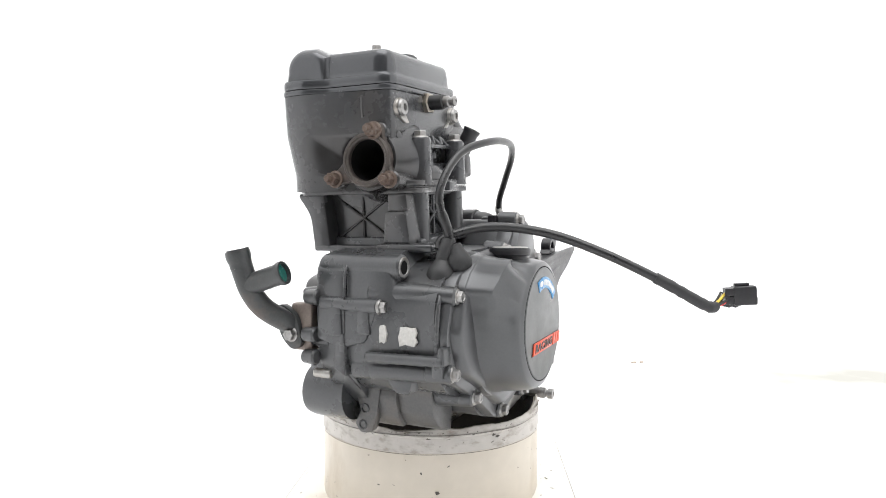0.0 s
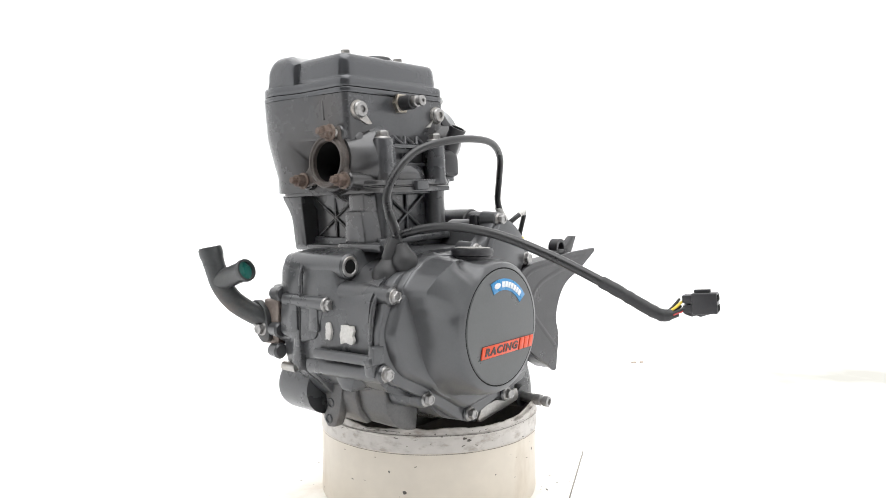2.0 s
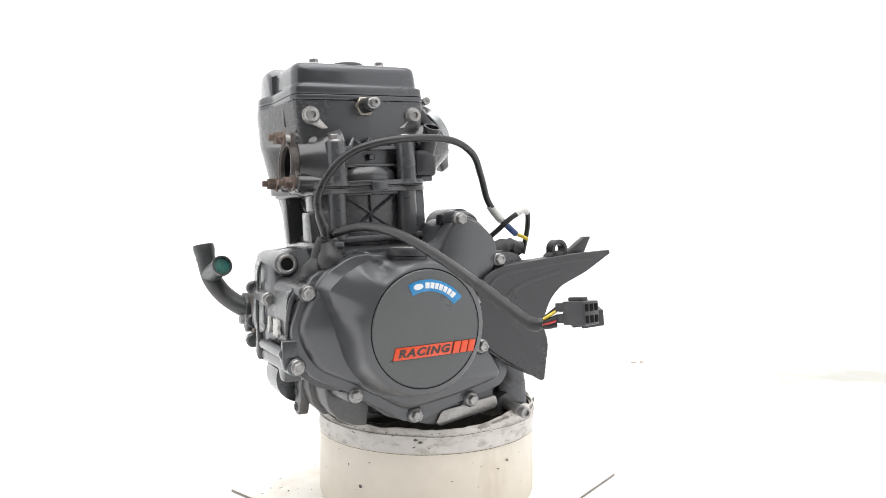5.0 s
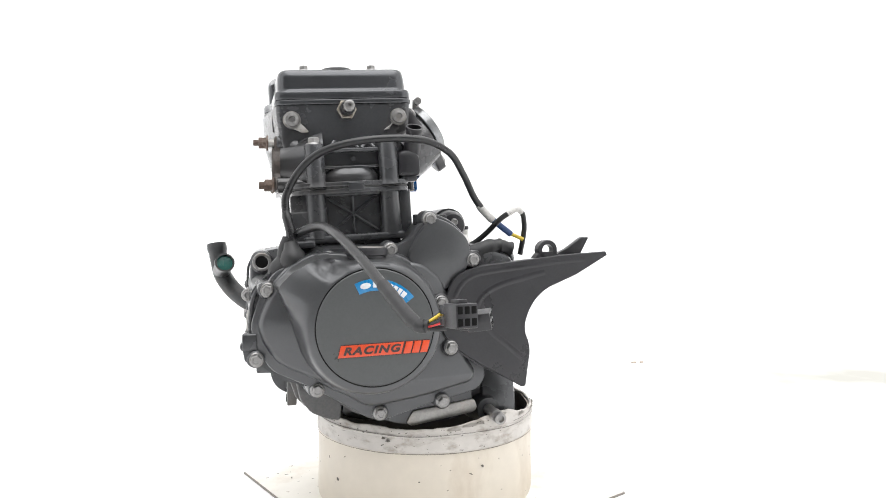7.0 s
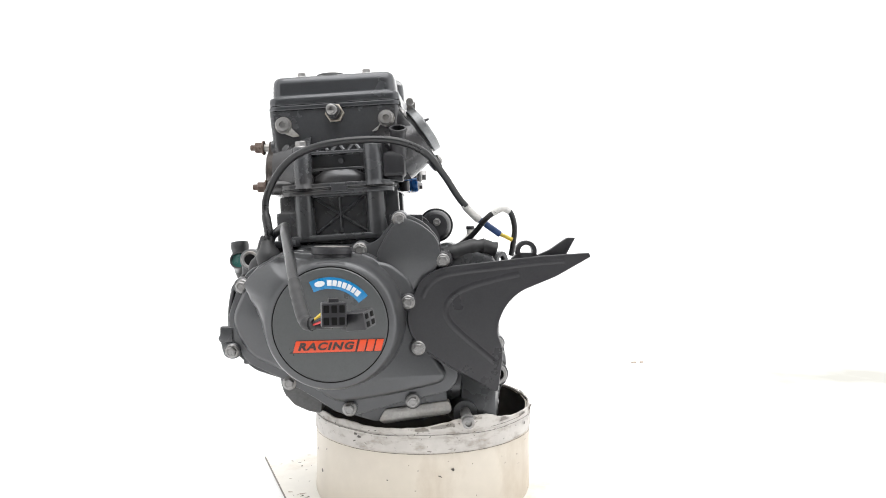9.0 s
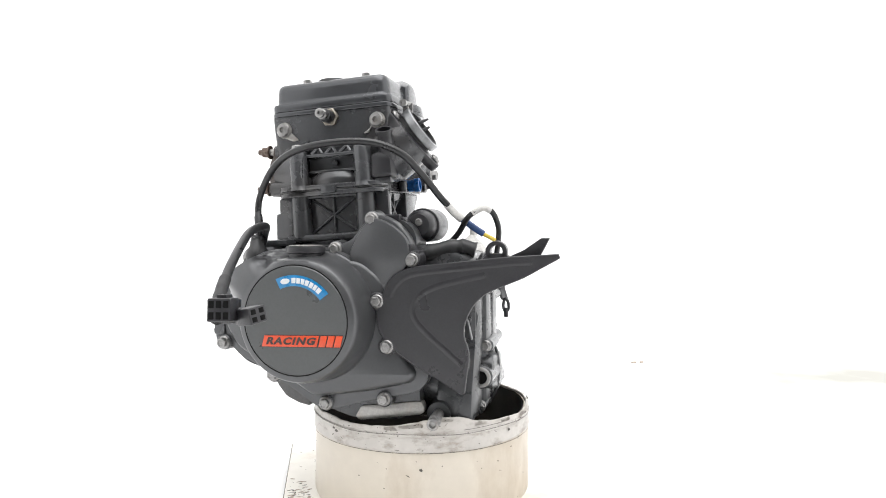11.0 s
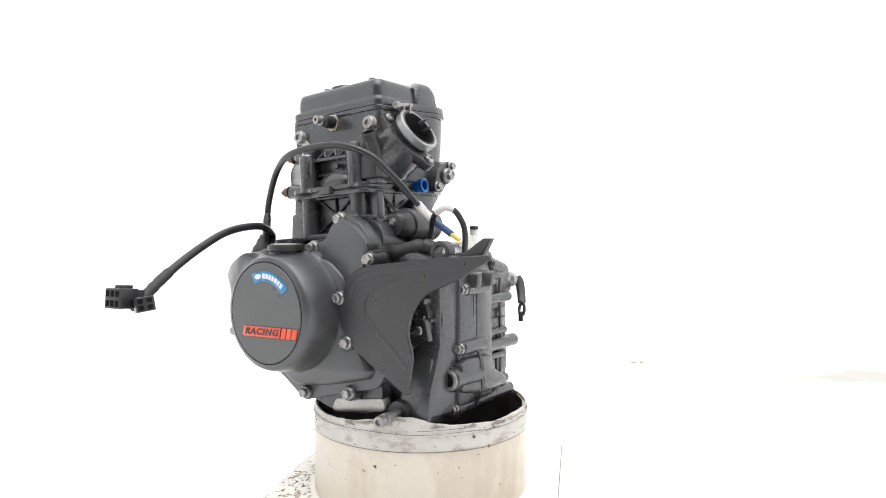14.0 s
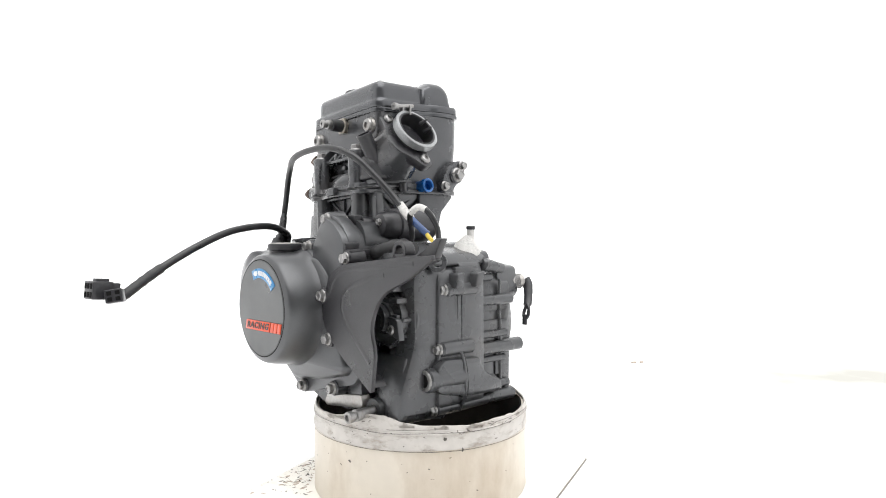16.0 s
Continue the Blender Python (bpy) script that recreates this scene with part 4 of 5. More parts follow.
def build_sprocket_cover(eng):
    out = rounded([(-15, -77), (-8, -60), (8, -50), (26, -45), (70, -40), (130, -33), (187, -29), (189, -34), (149, -57), (108, -74), (94, -87), (86, -101), (82, -114), (82, -125), (87, -138), (88.5, -149), (86, -166), (83, -190), (78, -191), (52, -176), (28, -163), (2, -146), (-18, -128), (-25, -104)], [6, 8, 8, 8, 4, 4, 1, 1, 6, 10, 10, 10, 8, 8, 8, 8, 4, 2, 2, 4, 6, 8, 10, 12], 4)
    bm = bmesh.new()
    loft(bm, [(shrink(out, 0.4), -150.5), (out, -152), (out, -154.2), (shrink(out, 0.9), -155.5)], "y")
    cov = part("sprocket_cover", bm, M_PLASTIC, eng, "matt black pointed plastic sprocket cover")
    bm = bmesh.new()
    top = rounded([(10, -54), (26, -47), (70, -42), (130, -36), (166, -36), (150, -41), (70, -48), (26, -52)], 2, 2)
    slab(bm, top, -122, -152, "y", 0.5)
    left = rounded([(-14, -80), (-8, -64), (10, -52), (14, -56), (-3, -68), (-9, -82), (-19, -104), (-13, -126), (2, -142), (28, -158), (70, -182), (76, -188), (26, -164), (-2, -146), (-20, -126), (-24, -104)], 2, 2)
    slab(bm, left, -128, -152, "y", 0.5)
    part("side_wall", bm, M_PLASTIC, cov)
    # stepped inner field
    bm = bmesh.new()
    rib = smooth_line([(106, -54), (80, -60), (48, -69), (29, -80), (21, -95), (26, -110), (42, -126), (60, -141), (79, -157)], 6)
    band(bm, rib, 11, -155.4, 0.7, 4.2)
    part("raised_field", bm, M_PLASTIC, cov)
    bm = bmesh.new()
    band(bm, smooth_line([(-6, -82), (0, -70), (12, -59), (32, -53), (80, -47), (130, -41), (158, -39)], 6), 9, -155.4, 0.8, 3.4)
    part("top_bevel", bm, M_PLASTIC, cov)
    # loop and rear fin
    bm = bmesh.new()
    ring(bm, (116, -128, -28), (0, -1, 0), 12.5, 7.2, 14, 32)
    o = rounded([(98, -38), (106, -30), (126, -30), (136, -37)], 2, 2)
    slab(bm, o, -128, -142, "y", 1)
    part("loop", bm, M_PLASTIC, cov)
    bm = bmesh.new()
    o = rounded([(120, -38), (150, -36), (164, -35), (176, -12), (166, -12), (146, -26)], 1.5, 2)
    slab(bm, o, -122, -132, "y", 1.5, None, 1.5)
    part("fin", bm, M_PLASTIC, cov)
    for p in ((18, -150, -39), (-22, -158, -87), (-10, -158, -140)):
        b = bmesh.new()
        rod(b, (p[0], -124, p[2]), (p[0], p[1] + 2, p[2]), 12, 10.5, 22, 1.5)
        part("bolt_boss", b, M_PLASTIC, cov)
        fastener(cov, (p[0], p[1] + 1, p[2]), (0, -1, 0), 0.92)
    bm = bmesh.new()
    block(bm, 4, 26, -146, -116, -36, -28, 1.5)
    block(bm, 10, 16, -146, -126, -30, -20, 1.5)
    part("clip", bm, M_PLASTIC, cov)
    return cov


def cross_panel(bm, u0, u1, w0, w1, depth, face, axis, M):
    """Two crossing ribs and one upright in a recessed field."""
    def bar(a, b, r):
        s = 1 if axis == "y" else 0
        p = (a[0], depth, a[1]) if s else (depth, a[0], a[1])
        q = (b[0], depth, b[1]) if s else (depth, b[0], b[1])
        sweep(bm, [p, q], r, 8, M)
    bar((u0, w0), (u1, w1), 1.7)
    bar((u0, w1), (u1, w0), 1.7)
    bar(((u0 + u1) / 2, w0), ((u0 + u1) / 2, w1), 1.7)


def build_cylinder(eng):
    bm = bmesh.new()
    o = rounded([(-56, -62), (62, -62), (62, 36), (50, 48), (-46, 48), (-56, 36)], 7, 3)
    ot = rounded([(-58, -62), (64, -62), (78, 56), (70, 78), (-52, 72), (-58, 56)], 7, 3)
    loft(bm, [(o, -66), (o, -22), (ot, -6), (ot, 1)], "z", HM)
    body = part("cylinder", bm, M_HEAD, eng, "dark grey cylinder barrel with crossed ribs")
    bm = bmesh.new()
    block(bm, -172, -52, -70, 44, -44, -12, 3)
    part("base_block", bm, M_CASE, body)
    # near side: uprights and frame round the crossed field
    bm = bmesh.new()
    for u in (-44, 47):
        rod(bm, (u, -68, -60), (u, -68, -2), 13, 12, 28, 1.5, HM)
        block(bm, u - 13, u + 13, -74, -50, -62, -46, 3, HM)
    block(bm, -62, 62, -80, -52, -64, -55, 3, HM)
    block(bm, -34, 36, -72, -56, -8, 0, 2, HM)
    cross_panel(bm, -31, 33, -53, -8, -64, 0, "y", HM)
    part("side_frame", bm, M_CASE, body)
    # front: crossed field and the tapered pillars
    bm = bmesh.new()
    cross_panel(bm, -40, 32, -56, -8, -57, 0, "x", HM)
    o = rounded([(-76, -60), (-42, -60), (-45, -24), (-72, -24)], 3, 2)
    slab(bm, o, -48, -80, "x", 3, HM)
    o = rounded([(-72, -26), (-46, -26), (-46, -4), (-70, -4)], 3, 2)
    slab(bm, o, -48, -75, "x", 3, HM)
    o = rounded([(32, -66), (55, -66), (59, -28), (74, -8), (74, -3), (38, -3)], [3, 3, 10, 5, 1, 3], 4)
    slab(bm, o, -40, -75, "x", 3, HM)
    block(bm, -86, -50, -104, -36, -68, -59, 3, HM)
    block(bm, -74, -50, -40, 56, -70, -62, 3, HM)
    part("front_frame", bm, M_HEAD, body)
    bm = bmesh.new()
    cross_panel(bm, -46, 10, -50, -6, 69, 0, "x", HM)
    o = rounded([(-62, -62), (-48, -62), (-48, -2), (-62, -2)], 3, 2)
    slab(bm, o, 58, 76, "x", 3, HM)
    o = rounded([(12, -62), (46, -62), (56, -30), (78, -8), (78, -2), (14, -2)], 3, 2)
    slab(bm, o, 54, 78, "x", 3, HM)
    part("rear_frame", bm, M_HEAD, body)
    # gasket flange, a little wavy
    bm = bmesh.new()
    o = []
    for a, b in rounded([(-72, -74), (-58, -83), (-32, -79), (-10, -84), (12, -84), (34, -79), (60, -83), (71, -74), (74, -40), (84, 0), (88, 56), (80, 84), (-68, 76), (-84, 58), (-80, 0)], 8, 4):
        o.append((a, b))
    slab(bm, o, -5, 1.2, "z", 1.2, HM, 1.0)
    part("base_flange", bm, M_HEAD, body)
    bm = bmesh.new()
    slab(bm, shrink(o, 1.0), 1.6, 3.0, "z", 0.2, HM)
    part("gasket", bm, M_GASKET, body, "thin metal head gasket")
    bm = bmesh.new()
    slab(bm, o, 3.3, 9.5, "z", 1.2, HM, 1.0)
    block(bm, -6, 14, -90, -78, -3, 8, 1.5, HM)
    part("head_flange", bm, M_HEAD, body)


def hollow(ob, p, q, r):
    """Bores a round hole from p to q into a casting."""
    bm = bmesh.new()
    rod(bm, p, q, r, None, 40, 0.2)
    bm.transform(ROOT)
    tool = bpy.data.objects.new("drill", finish(bm, M_DARK, "drill"))
    scene.collection.objects.link(tool)
    cut = ob.modifiers.new("bore", "BOOLEAN")
    cut.object, cut.operation, cut.solver = tool, "DIFFERENCE", "EXACT"
    dg = bpy.context.evaluated_depsgraph_get()
    me = bpy.data.meshes.new_from_object(ob.evaluated_get(dg))
    ob.modifiers.clear()
    ob.data = me
    bpy.data.objects.remove(tool)


def build_head(eng):
    bm = bmesh.new()
    low = rounded([(-70, -56), (72, -56), (86, 54), (80, 82), (-80, 76), (-91, 53)], [8, 8, 16, 14, 14, 16], 5)
    mid = rounded([(-80, -58), (80, -58), (92, 54), (86, 84), (-92, 77), (-99, 52)], [8, 8, 16, 14, 14, 16], 5)
    top = rounded([(-82, -59), (83, -59), (97, 52), (90, 84), (-94, 77), (-100, 50)], [8, 8, 16, 14, 14, 16], 5)
    loft(bm, [(low, -1), (low, 18), (mid, 62), (top, 96), (top, 106)], "z", HM)
    hd = part("cylinder_head", bm, M_HEAD, eng, "black-grey cylinder head with open ports and bolted sensors")
    # raised cast marks on the chain side, too worn to read
    bm = bmesh.new()
    for k in range(9):
        us = -82.6 - min(1.0, (16 + 5.2 * k) / 44) * 10
        block(bm, us, us + 6, 44, 49 + (k % 3), 34 + 5.2 * k, 36.6 + 5.2 * k, 0.4, HM)
    part("cast_marks", bm, M_HEAD, hd)
    # long bolt towers
    for u in (-42, 48):
        bm = bmesh.new()
        lathe(bm, [(0, 0), (14.5, 0), (12.6, 5), (12.0, 8), (12.0, 50), (11, 52), (0, 52)], (u, -72, 4), (0, 0, 1), 32, HM)
        tw = part("bolt_tower", bm, M_HEAD, hd)
        bm = bmesh.new()
        block(bm, u - 7, u + 7, -72, -50, 8, 52, 3, HM)
        part("web", bm, M_HEAD, tw)
        fastener(tw, hp(u, -72, 57.5), tuple(HM.to_3x3() @ Vector((0, 0, 1))), 1.1)
    # ledges and ribs between the towers
    bm = bmesh.new()
    lathe(bm, [(0, 0), (34, 0), (36, 4), (34, 12), (26, 18), (0, 20)], (3, -56, 8), (0, 0, 1), 36, HM @ Matrix.Diagonal((1, 0.55, 1, 1)) @ Matrix.Translation((0, -46, 0)))
    block(bm, -32, 40, -72, -56, 46, 51, 2, HM)
    for u in (-16, 4, 24):
        sweep(bm, [(u - 8, -70, 50), (u, -63, 60)], 2.4, 8, HM)
        sweep(bm, [(u + 8, -70, 50), (u, -63, 60)], 2.4, 8, HM)
    rod(bm, (6, -66, 38), (6, -60, 38), 4, None, 14, 1, HM)
    block(bm, -32, 40, -64, -56, 26, 30, 1.5, HM)
    block(bm, -56, -30, -70, -50, 6, 22, 3, HM)
    part("cast_rib", bm, M_HEAD, hd)
    # exhaust port
    c = Vector((-196, -31, 72))
    bm = bmesh.new()
    lathe(bm, [(22.4, -2), (30, -2), (29.4, 12), (28, 13.5), (26, 13.5), (25, 12), (23.4, 11.6), (22.4, 9), (22.4, -2)], c, (-1, 0, 0), 48)
    flange = []
    for k in range(72):
        a = 2 * math.pi * k / 72
        r = 29.0
        for sy, sz in ((-45, 102), (-60, 50), (8, 52)):
            d = (a - math.atan2(sz - 72, sy + 31) + math.pi) % (2 * math.pi) - math.pi
            r = max(r, 29.0 + (math.hypot(sy + 31, sz - 72) - 20) * math.exp(-(d / 0.25) ** 2))
        flange.append((-31 + r * math.cos(a), 72 + r * math.sin(a)))
    rim = [(-31 + 22.6 * math.cos(2 * math.pi * k / 72), 72 + 22.6 * math.sin(2 * math.pi * k / 72)) for k in range(72)]
    rings = [[bm.verts.new((x, a, b)) for a, b in o] for o, x in ((rim, -199), (flange, -199), (flange, -205.5), (shrink(flange, 1.5), -207), (rim, -207), (rim, -199))]
    for a, b in zip(rings, rings[1:]):
        for k in range(72):
            bm.faces.new((a[k], a[(k + 1) % 72], b[(k + 1) % 72], b[k]))
    prt = part("exhaust_port", bm, M_PORT, hd, "scorched open exhaust port with rusty studs")
    bm = bmesh.new()
    lathe(bm, [(0, -44), (15, -44), (20, -30), (22.2, -10), (22.2, 7)], c, (-1, 0, 0), 40)
    part("bore", bm, M_DARK, prt)
    for y, z, x in ((-45, 102, -228), (-60, 50, -221), (8, 52, -222)):
        bm = bmesh.new()
        rod(bm, (-150, y, z), (-204, y, z), 13, 10.0, 24, 1.5)
        hollow(part("stud_boss", bm, M_HEAD, prt), (-230, -31, 72), (-140, -31, 72), 22.6)
        bm = bmesh.new()
        rod(bm, (x + 14, y, z), (x - 4, y, z), 3.9, None, 14, 0.8)
        lathe(bm, [(0, 0), (9.4, 0), (9.6, 1.6), (7.4, 3.0)], (x + 14, y, z), (-1, 0, 0), 20)
        hexes(bm, (x + 12, y, z), (-1, 0, 0), 7.4, 9.5)
        part("stud", bm, M_RUST, prt, "rusty stud with its flange nut")
        bm = bmesh.new()
        rod(bm, (-203, y, z), (x + 13.8, y, z), 5.0, None, 16, 0.6)
        part("collar", bm, M_ALU, prt, "worn bare metal collar")
    # casting round the port
    bm = bmesh.new()
    lathe(bm, [(22.8, -30), (52, -30), (46, -12), (40, 2), (35.5, 12), (33.0, 20), (22.8, 20), (22.8, -30)], (-180, -31, 72), (-1, 0, 0), 48)
    o = rounded([(-66, 14), (-50, 8), (0, 8), (4, 70), (-40, 84), (-62, 60)], 10, 3)
    slab(bm, o, -60, -72, "x", 8, HM)
    hollow(part("port_casting", bm, M_HEAD, hd), (-230, -31, 72), (-140, -31, 72), 22.6)
    bm = bmesh.new()
    for y, w in ((-26, 92), (-12, 88)):
        block(bm, -88, -80, y - 1.5, y + 1.5, w - 14, w + 8, 1, HM)
    part("lug_rib", bm, M_HEAD, hd)
    # pads with pale washers and screws
    for k, (u, w, tx) in enumerate(((-65, 88, 16), (67, 89, -16))):
        bm = bmesh.new()
        lathe(bm, [(0, 0), (11, 0), (10.6, 4), (10, 5.5), (0, 6)], (u, -57, w), (0, -1, 0), 28, HM)
        pad = part("bracket_washer", bm, M_ALU, hd, "pale worn washer tab held by a socket screw")
        bm = bmesh.new()
        sg = 1 if tx > 0 else -1
        o = rounded([(u - 7, w - 7), (u + 8 * sg + 1, w - 3), (u + tx + 4, w - 15), (u + tx - 4, w - 16)], 2, 2)
        slab(bm, o, -57.5, -61, "y", 0.5, HM)
        part("tab", bm, M_ALU, pad)
        bm = bmesh.new()
        lathe(bm, [(0, 0), (9, 0), (9.4, 2), (8, 4.5), (4, 5.2), (3.6, 2.5), (0, 2.4)], (u, -62, w), (0, -1, 0), 24, HM)
        part("screw", bm, M_STEEL, pad)
    # sensor plug in its hexagon
    bm = bmesh.new()
    lathe(bm, [(0, 0), (12.4, 0), (12.4, 7), (11, 8), (0, 8)], (2, -57, 99), (0, -1, 0), 6, HM)
    sens = part("sensor", bm, M_BRASS, hd, "temperature sensor with a brass hexagon and steel tip")
    bm = bmesh.new()
    lathe(bm, [(0, 0), (8.6, 0), (8.6, 16), (7.4, 17), (0, 17)], (2, -65, 99), (0, -1, 0), 24, HM)
    part("insulator", bm, M_RUBBER, sens)
    bm = bmesh.new()
    lathe(bm, [(0, 0), (6.2, 0), (6.6, 1), (6.6, 7), (5, 8), (5, 12), (6, 12.6), (6, 15), (4, 16), (2, 16), (2, 13), (0, 13)], (2, -81, 99), (0, -1, 0), 20, HM)
    part("tip", bm, M_STEEL, sens)
    # coolant outlet
    bm = bmesh.new()
    a, b = Vector(hp(70, -62, 40)), Vector((-38, -82, 124))
    lathe(bm, [(0, -14), (11, -14), (10.5, 4), (10, 20), (11.2, 23), (11, 26), (8.6, 26), (8.6, 10), (0, 10)], b - Vector((0, -0.48, 0.88)).normalized() * 26, (0.0, -0.48, 0.88), 28)
    o = rounded([(58, 12), (88, 12), (88, 38), (76, 46), (60, 44)], 6, 3)
    slab(bm, o, -50, -78, "y", 5, HM)
    part("coolant_outlet", bm, M_PLASTIC, hd, "short black coolant outlet pipe")
    bm = bmesh.new()
    block(bm, 62, 84, -72, -50, 6, 14, 2, HM)
    part("rear_lug", bm, M_HEAD, hd)
    bm = bmesh.new()
    rod(bm, hp(84, -20, 10), hp(84, -20, -4), 6, None, 18, 1)
    part("locating_pin", bm, M_HEAD, hd)
    # intake boot and clamp
    n = Vector((0.80, 0.02, 0.58)).normalized()
    c = Vector((-3, -18, 134))
    bm = bmesh.new()
    lathe(bm, [(0, -60), (34, -58), (33, -36), (30, -26), (28.5, -16), (28.5, 0), (27.5, 1), (26, 0), (25.5, -16), (21, -44), (0, -46)], c, n, 44)
    boot = part("intake_boot", bm, M_RUBBER, hd, "black rubber intake boot with a steel clamp")
    bm = bmesh.new()
    lathe(bm, [(28.6, -11), (32, -11), (32.8, -10), (32.8, -1), (32, 0), (28.6, 0), (28.6, -11)], c, n, 56)
    cl = part("clamp", bm, M_STEEL, boot, "steel band clamp")
    cl.data.materials[0] = M_CLAMP
    bm = bmesh.new()
    lathe(bm, [(0, 0), (20.6, 0), (20.8, 0.6)], c - n * 43, n, 32)
    part("bore", bm, M_DARK, boot)
    # clamp screw
    sc = Vector((-25, -33, 164))
    bm = bmesh.new()
    rod(bm, sc + Vector((0, -8, 0)), sc + Vector((4, 22, 3)), 2.6, None, 12, 0.5)
    lathe(bm, [(0, 0), (5, 0), (5, 6), (2, 6), (2, 3), (0, 3)], sc + Vector((0, -3, 0)), (0, -1, 0), 18)
    block(bm, sc.x - 4, sc.x + 4, sc.y + 4, sc.y + 7, sc.z - 10, sc.z + 4, 0.8)
    block(bm, sc.x - 2, sc.x + 7, sc.y + 14, sc.y + 17, sc.z - 10, sc.z + 4, 0.8)
    part("clamp_screw", bm, M_STEEL, boot)
    # flange ears of the boot
    e1, e2 = Vector((-34, -44, 147)), Vector((13, -18, 91))
    mid = (e1 + e2) / 2
    ex = (e2 - e1).normalized()
    ey = n.cross(ex).normalized()
    fm = Matrix((ex.to_4d(), ey.to_4d(), n.to_4d(), (0, 0, 0, 1))).transposed()
    fm[0][3], fm[1][3], fm[2][3] = mid
    fm[3][0] = fm[3][1] = fm[3][2] = 0
    h = (e2 - e1).length / 2
    bm = bmesh.new()
    o = rounded([(-h - 11, -9), (-h + 4, -14), (-12, -30), (12, -30), (h - 4, -14), (h + 11, -9), (h + 11, 9), (h - 4, 14), (12, 30), (-12, 30), (-h + 4, 14), (-h - 11, 9)], 8, 4)
    slab(bm, o, -14, -1, "z", 2, fm, 2)
    fl = part("boot_flange", bm, M_PLASTIC, boot)
    for e in (e1, e2):
        fastener(fl, e - n * 0.5, tuple(n), 1.05, SCREW, "screw")
    bm = bmesh.new()
    lathe(bm, [(0, 0), (38, 0), (36, 20), (32, 40), (0, 40)], mid - n * 42, n, 36)
    block(bm, 50, 86, -50, 44, 30, 100, 8, HM)
    part("intake_casting", bm, M_HEAD, hd)
    bm = bmesh.new()
    for k in range(2):
        p = c + Vector((-10, 13 + 7 * k, 8 - 10 * k))
        rod(bm, p, p + Vector((13, 3, 6)), 3, 1.6, 10, 0.6)
    part("vane", bm, M_PLASTIC, boot)
    # blue sensor with brass hexagon
    bm = bmesh.new()
    hexes(bm, (-54, 12, 55), (1, 0.05, 0.08), 10, 8)
    lathe(bm, [(0, 0), (7, 0), (7, 12), (0, 12)], (-48, 12, 55.5), (1, 0.05, 0.08), 18)
    bs = part("knock_sensor", bm, M_BRASS, hd, "blue plug sensor with a brass hexagon")
    bm = bmesh.new()
    lathe(bm, [(0, 0), (8, 0), (8.5, 2), (8.5, 20), (10, 21), (10, 28), (8, 28.6), (7, 28), (7, 18), (0, 18)], (-44, 12, 56), (1, 0.05, 0.1), 24)
    part("plug", bm, M_BLUEPLUG, bs, "blue plastic plug")
    # chain tensioner plate
    bm = bmesh.new()
    o = rounded([(40, 52), (56, 48), (84, 76), (86, 94), (74, 98), (52, 88), (42, 70)], 7, 4)
    slab(bm, o, -40, -17, "x", 2)
    rod(bm, (-40, 66, 75), (-12, 66, 75), 14, 12, 26, 2)
    tn = part("tensioner", bm, M_HEAD, hd, "black chain tensioner with bright bolts")
    fastener(tn, (-11, 66, 76), (1, 0, 0), 1.15)
    fastener(tn, (-14, 78, 90), (1, 0, 0), 0.8)
    fastener(tn, (-14, 44, 59), (1, 0, 0), 0.8)
    hollow(hd, (-230, -31, 72), (-150, -31, 72), 22.6)
    return hd


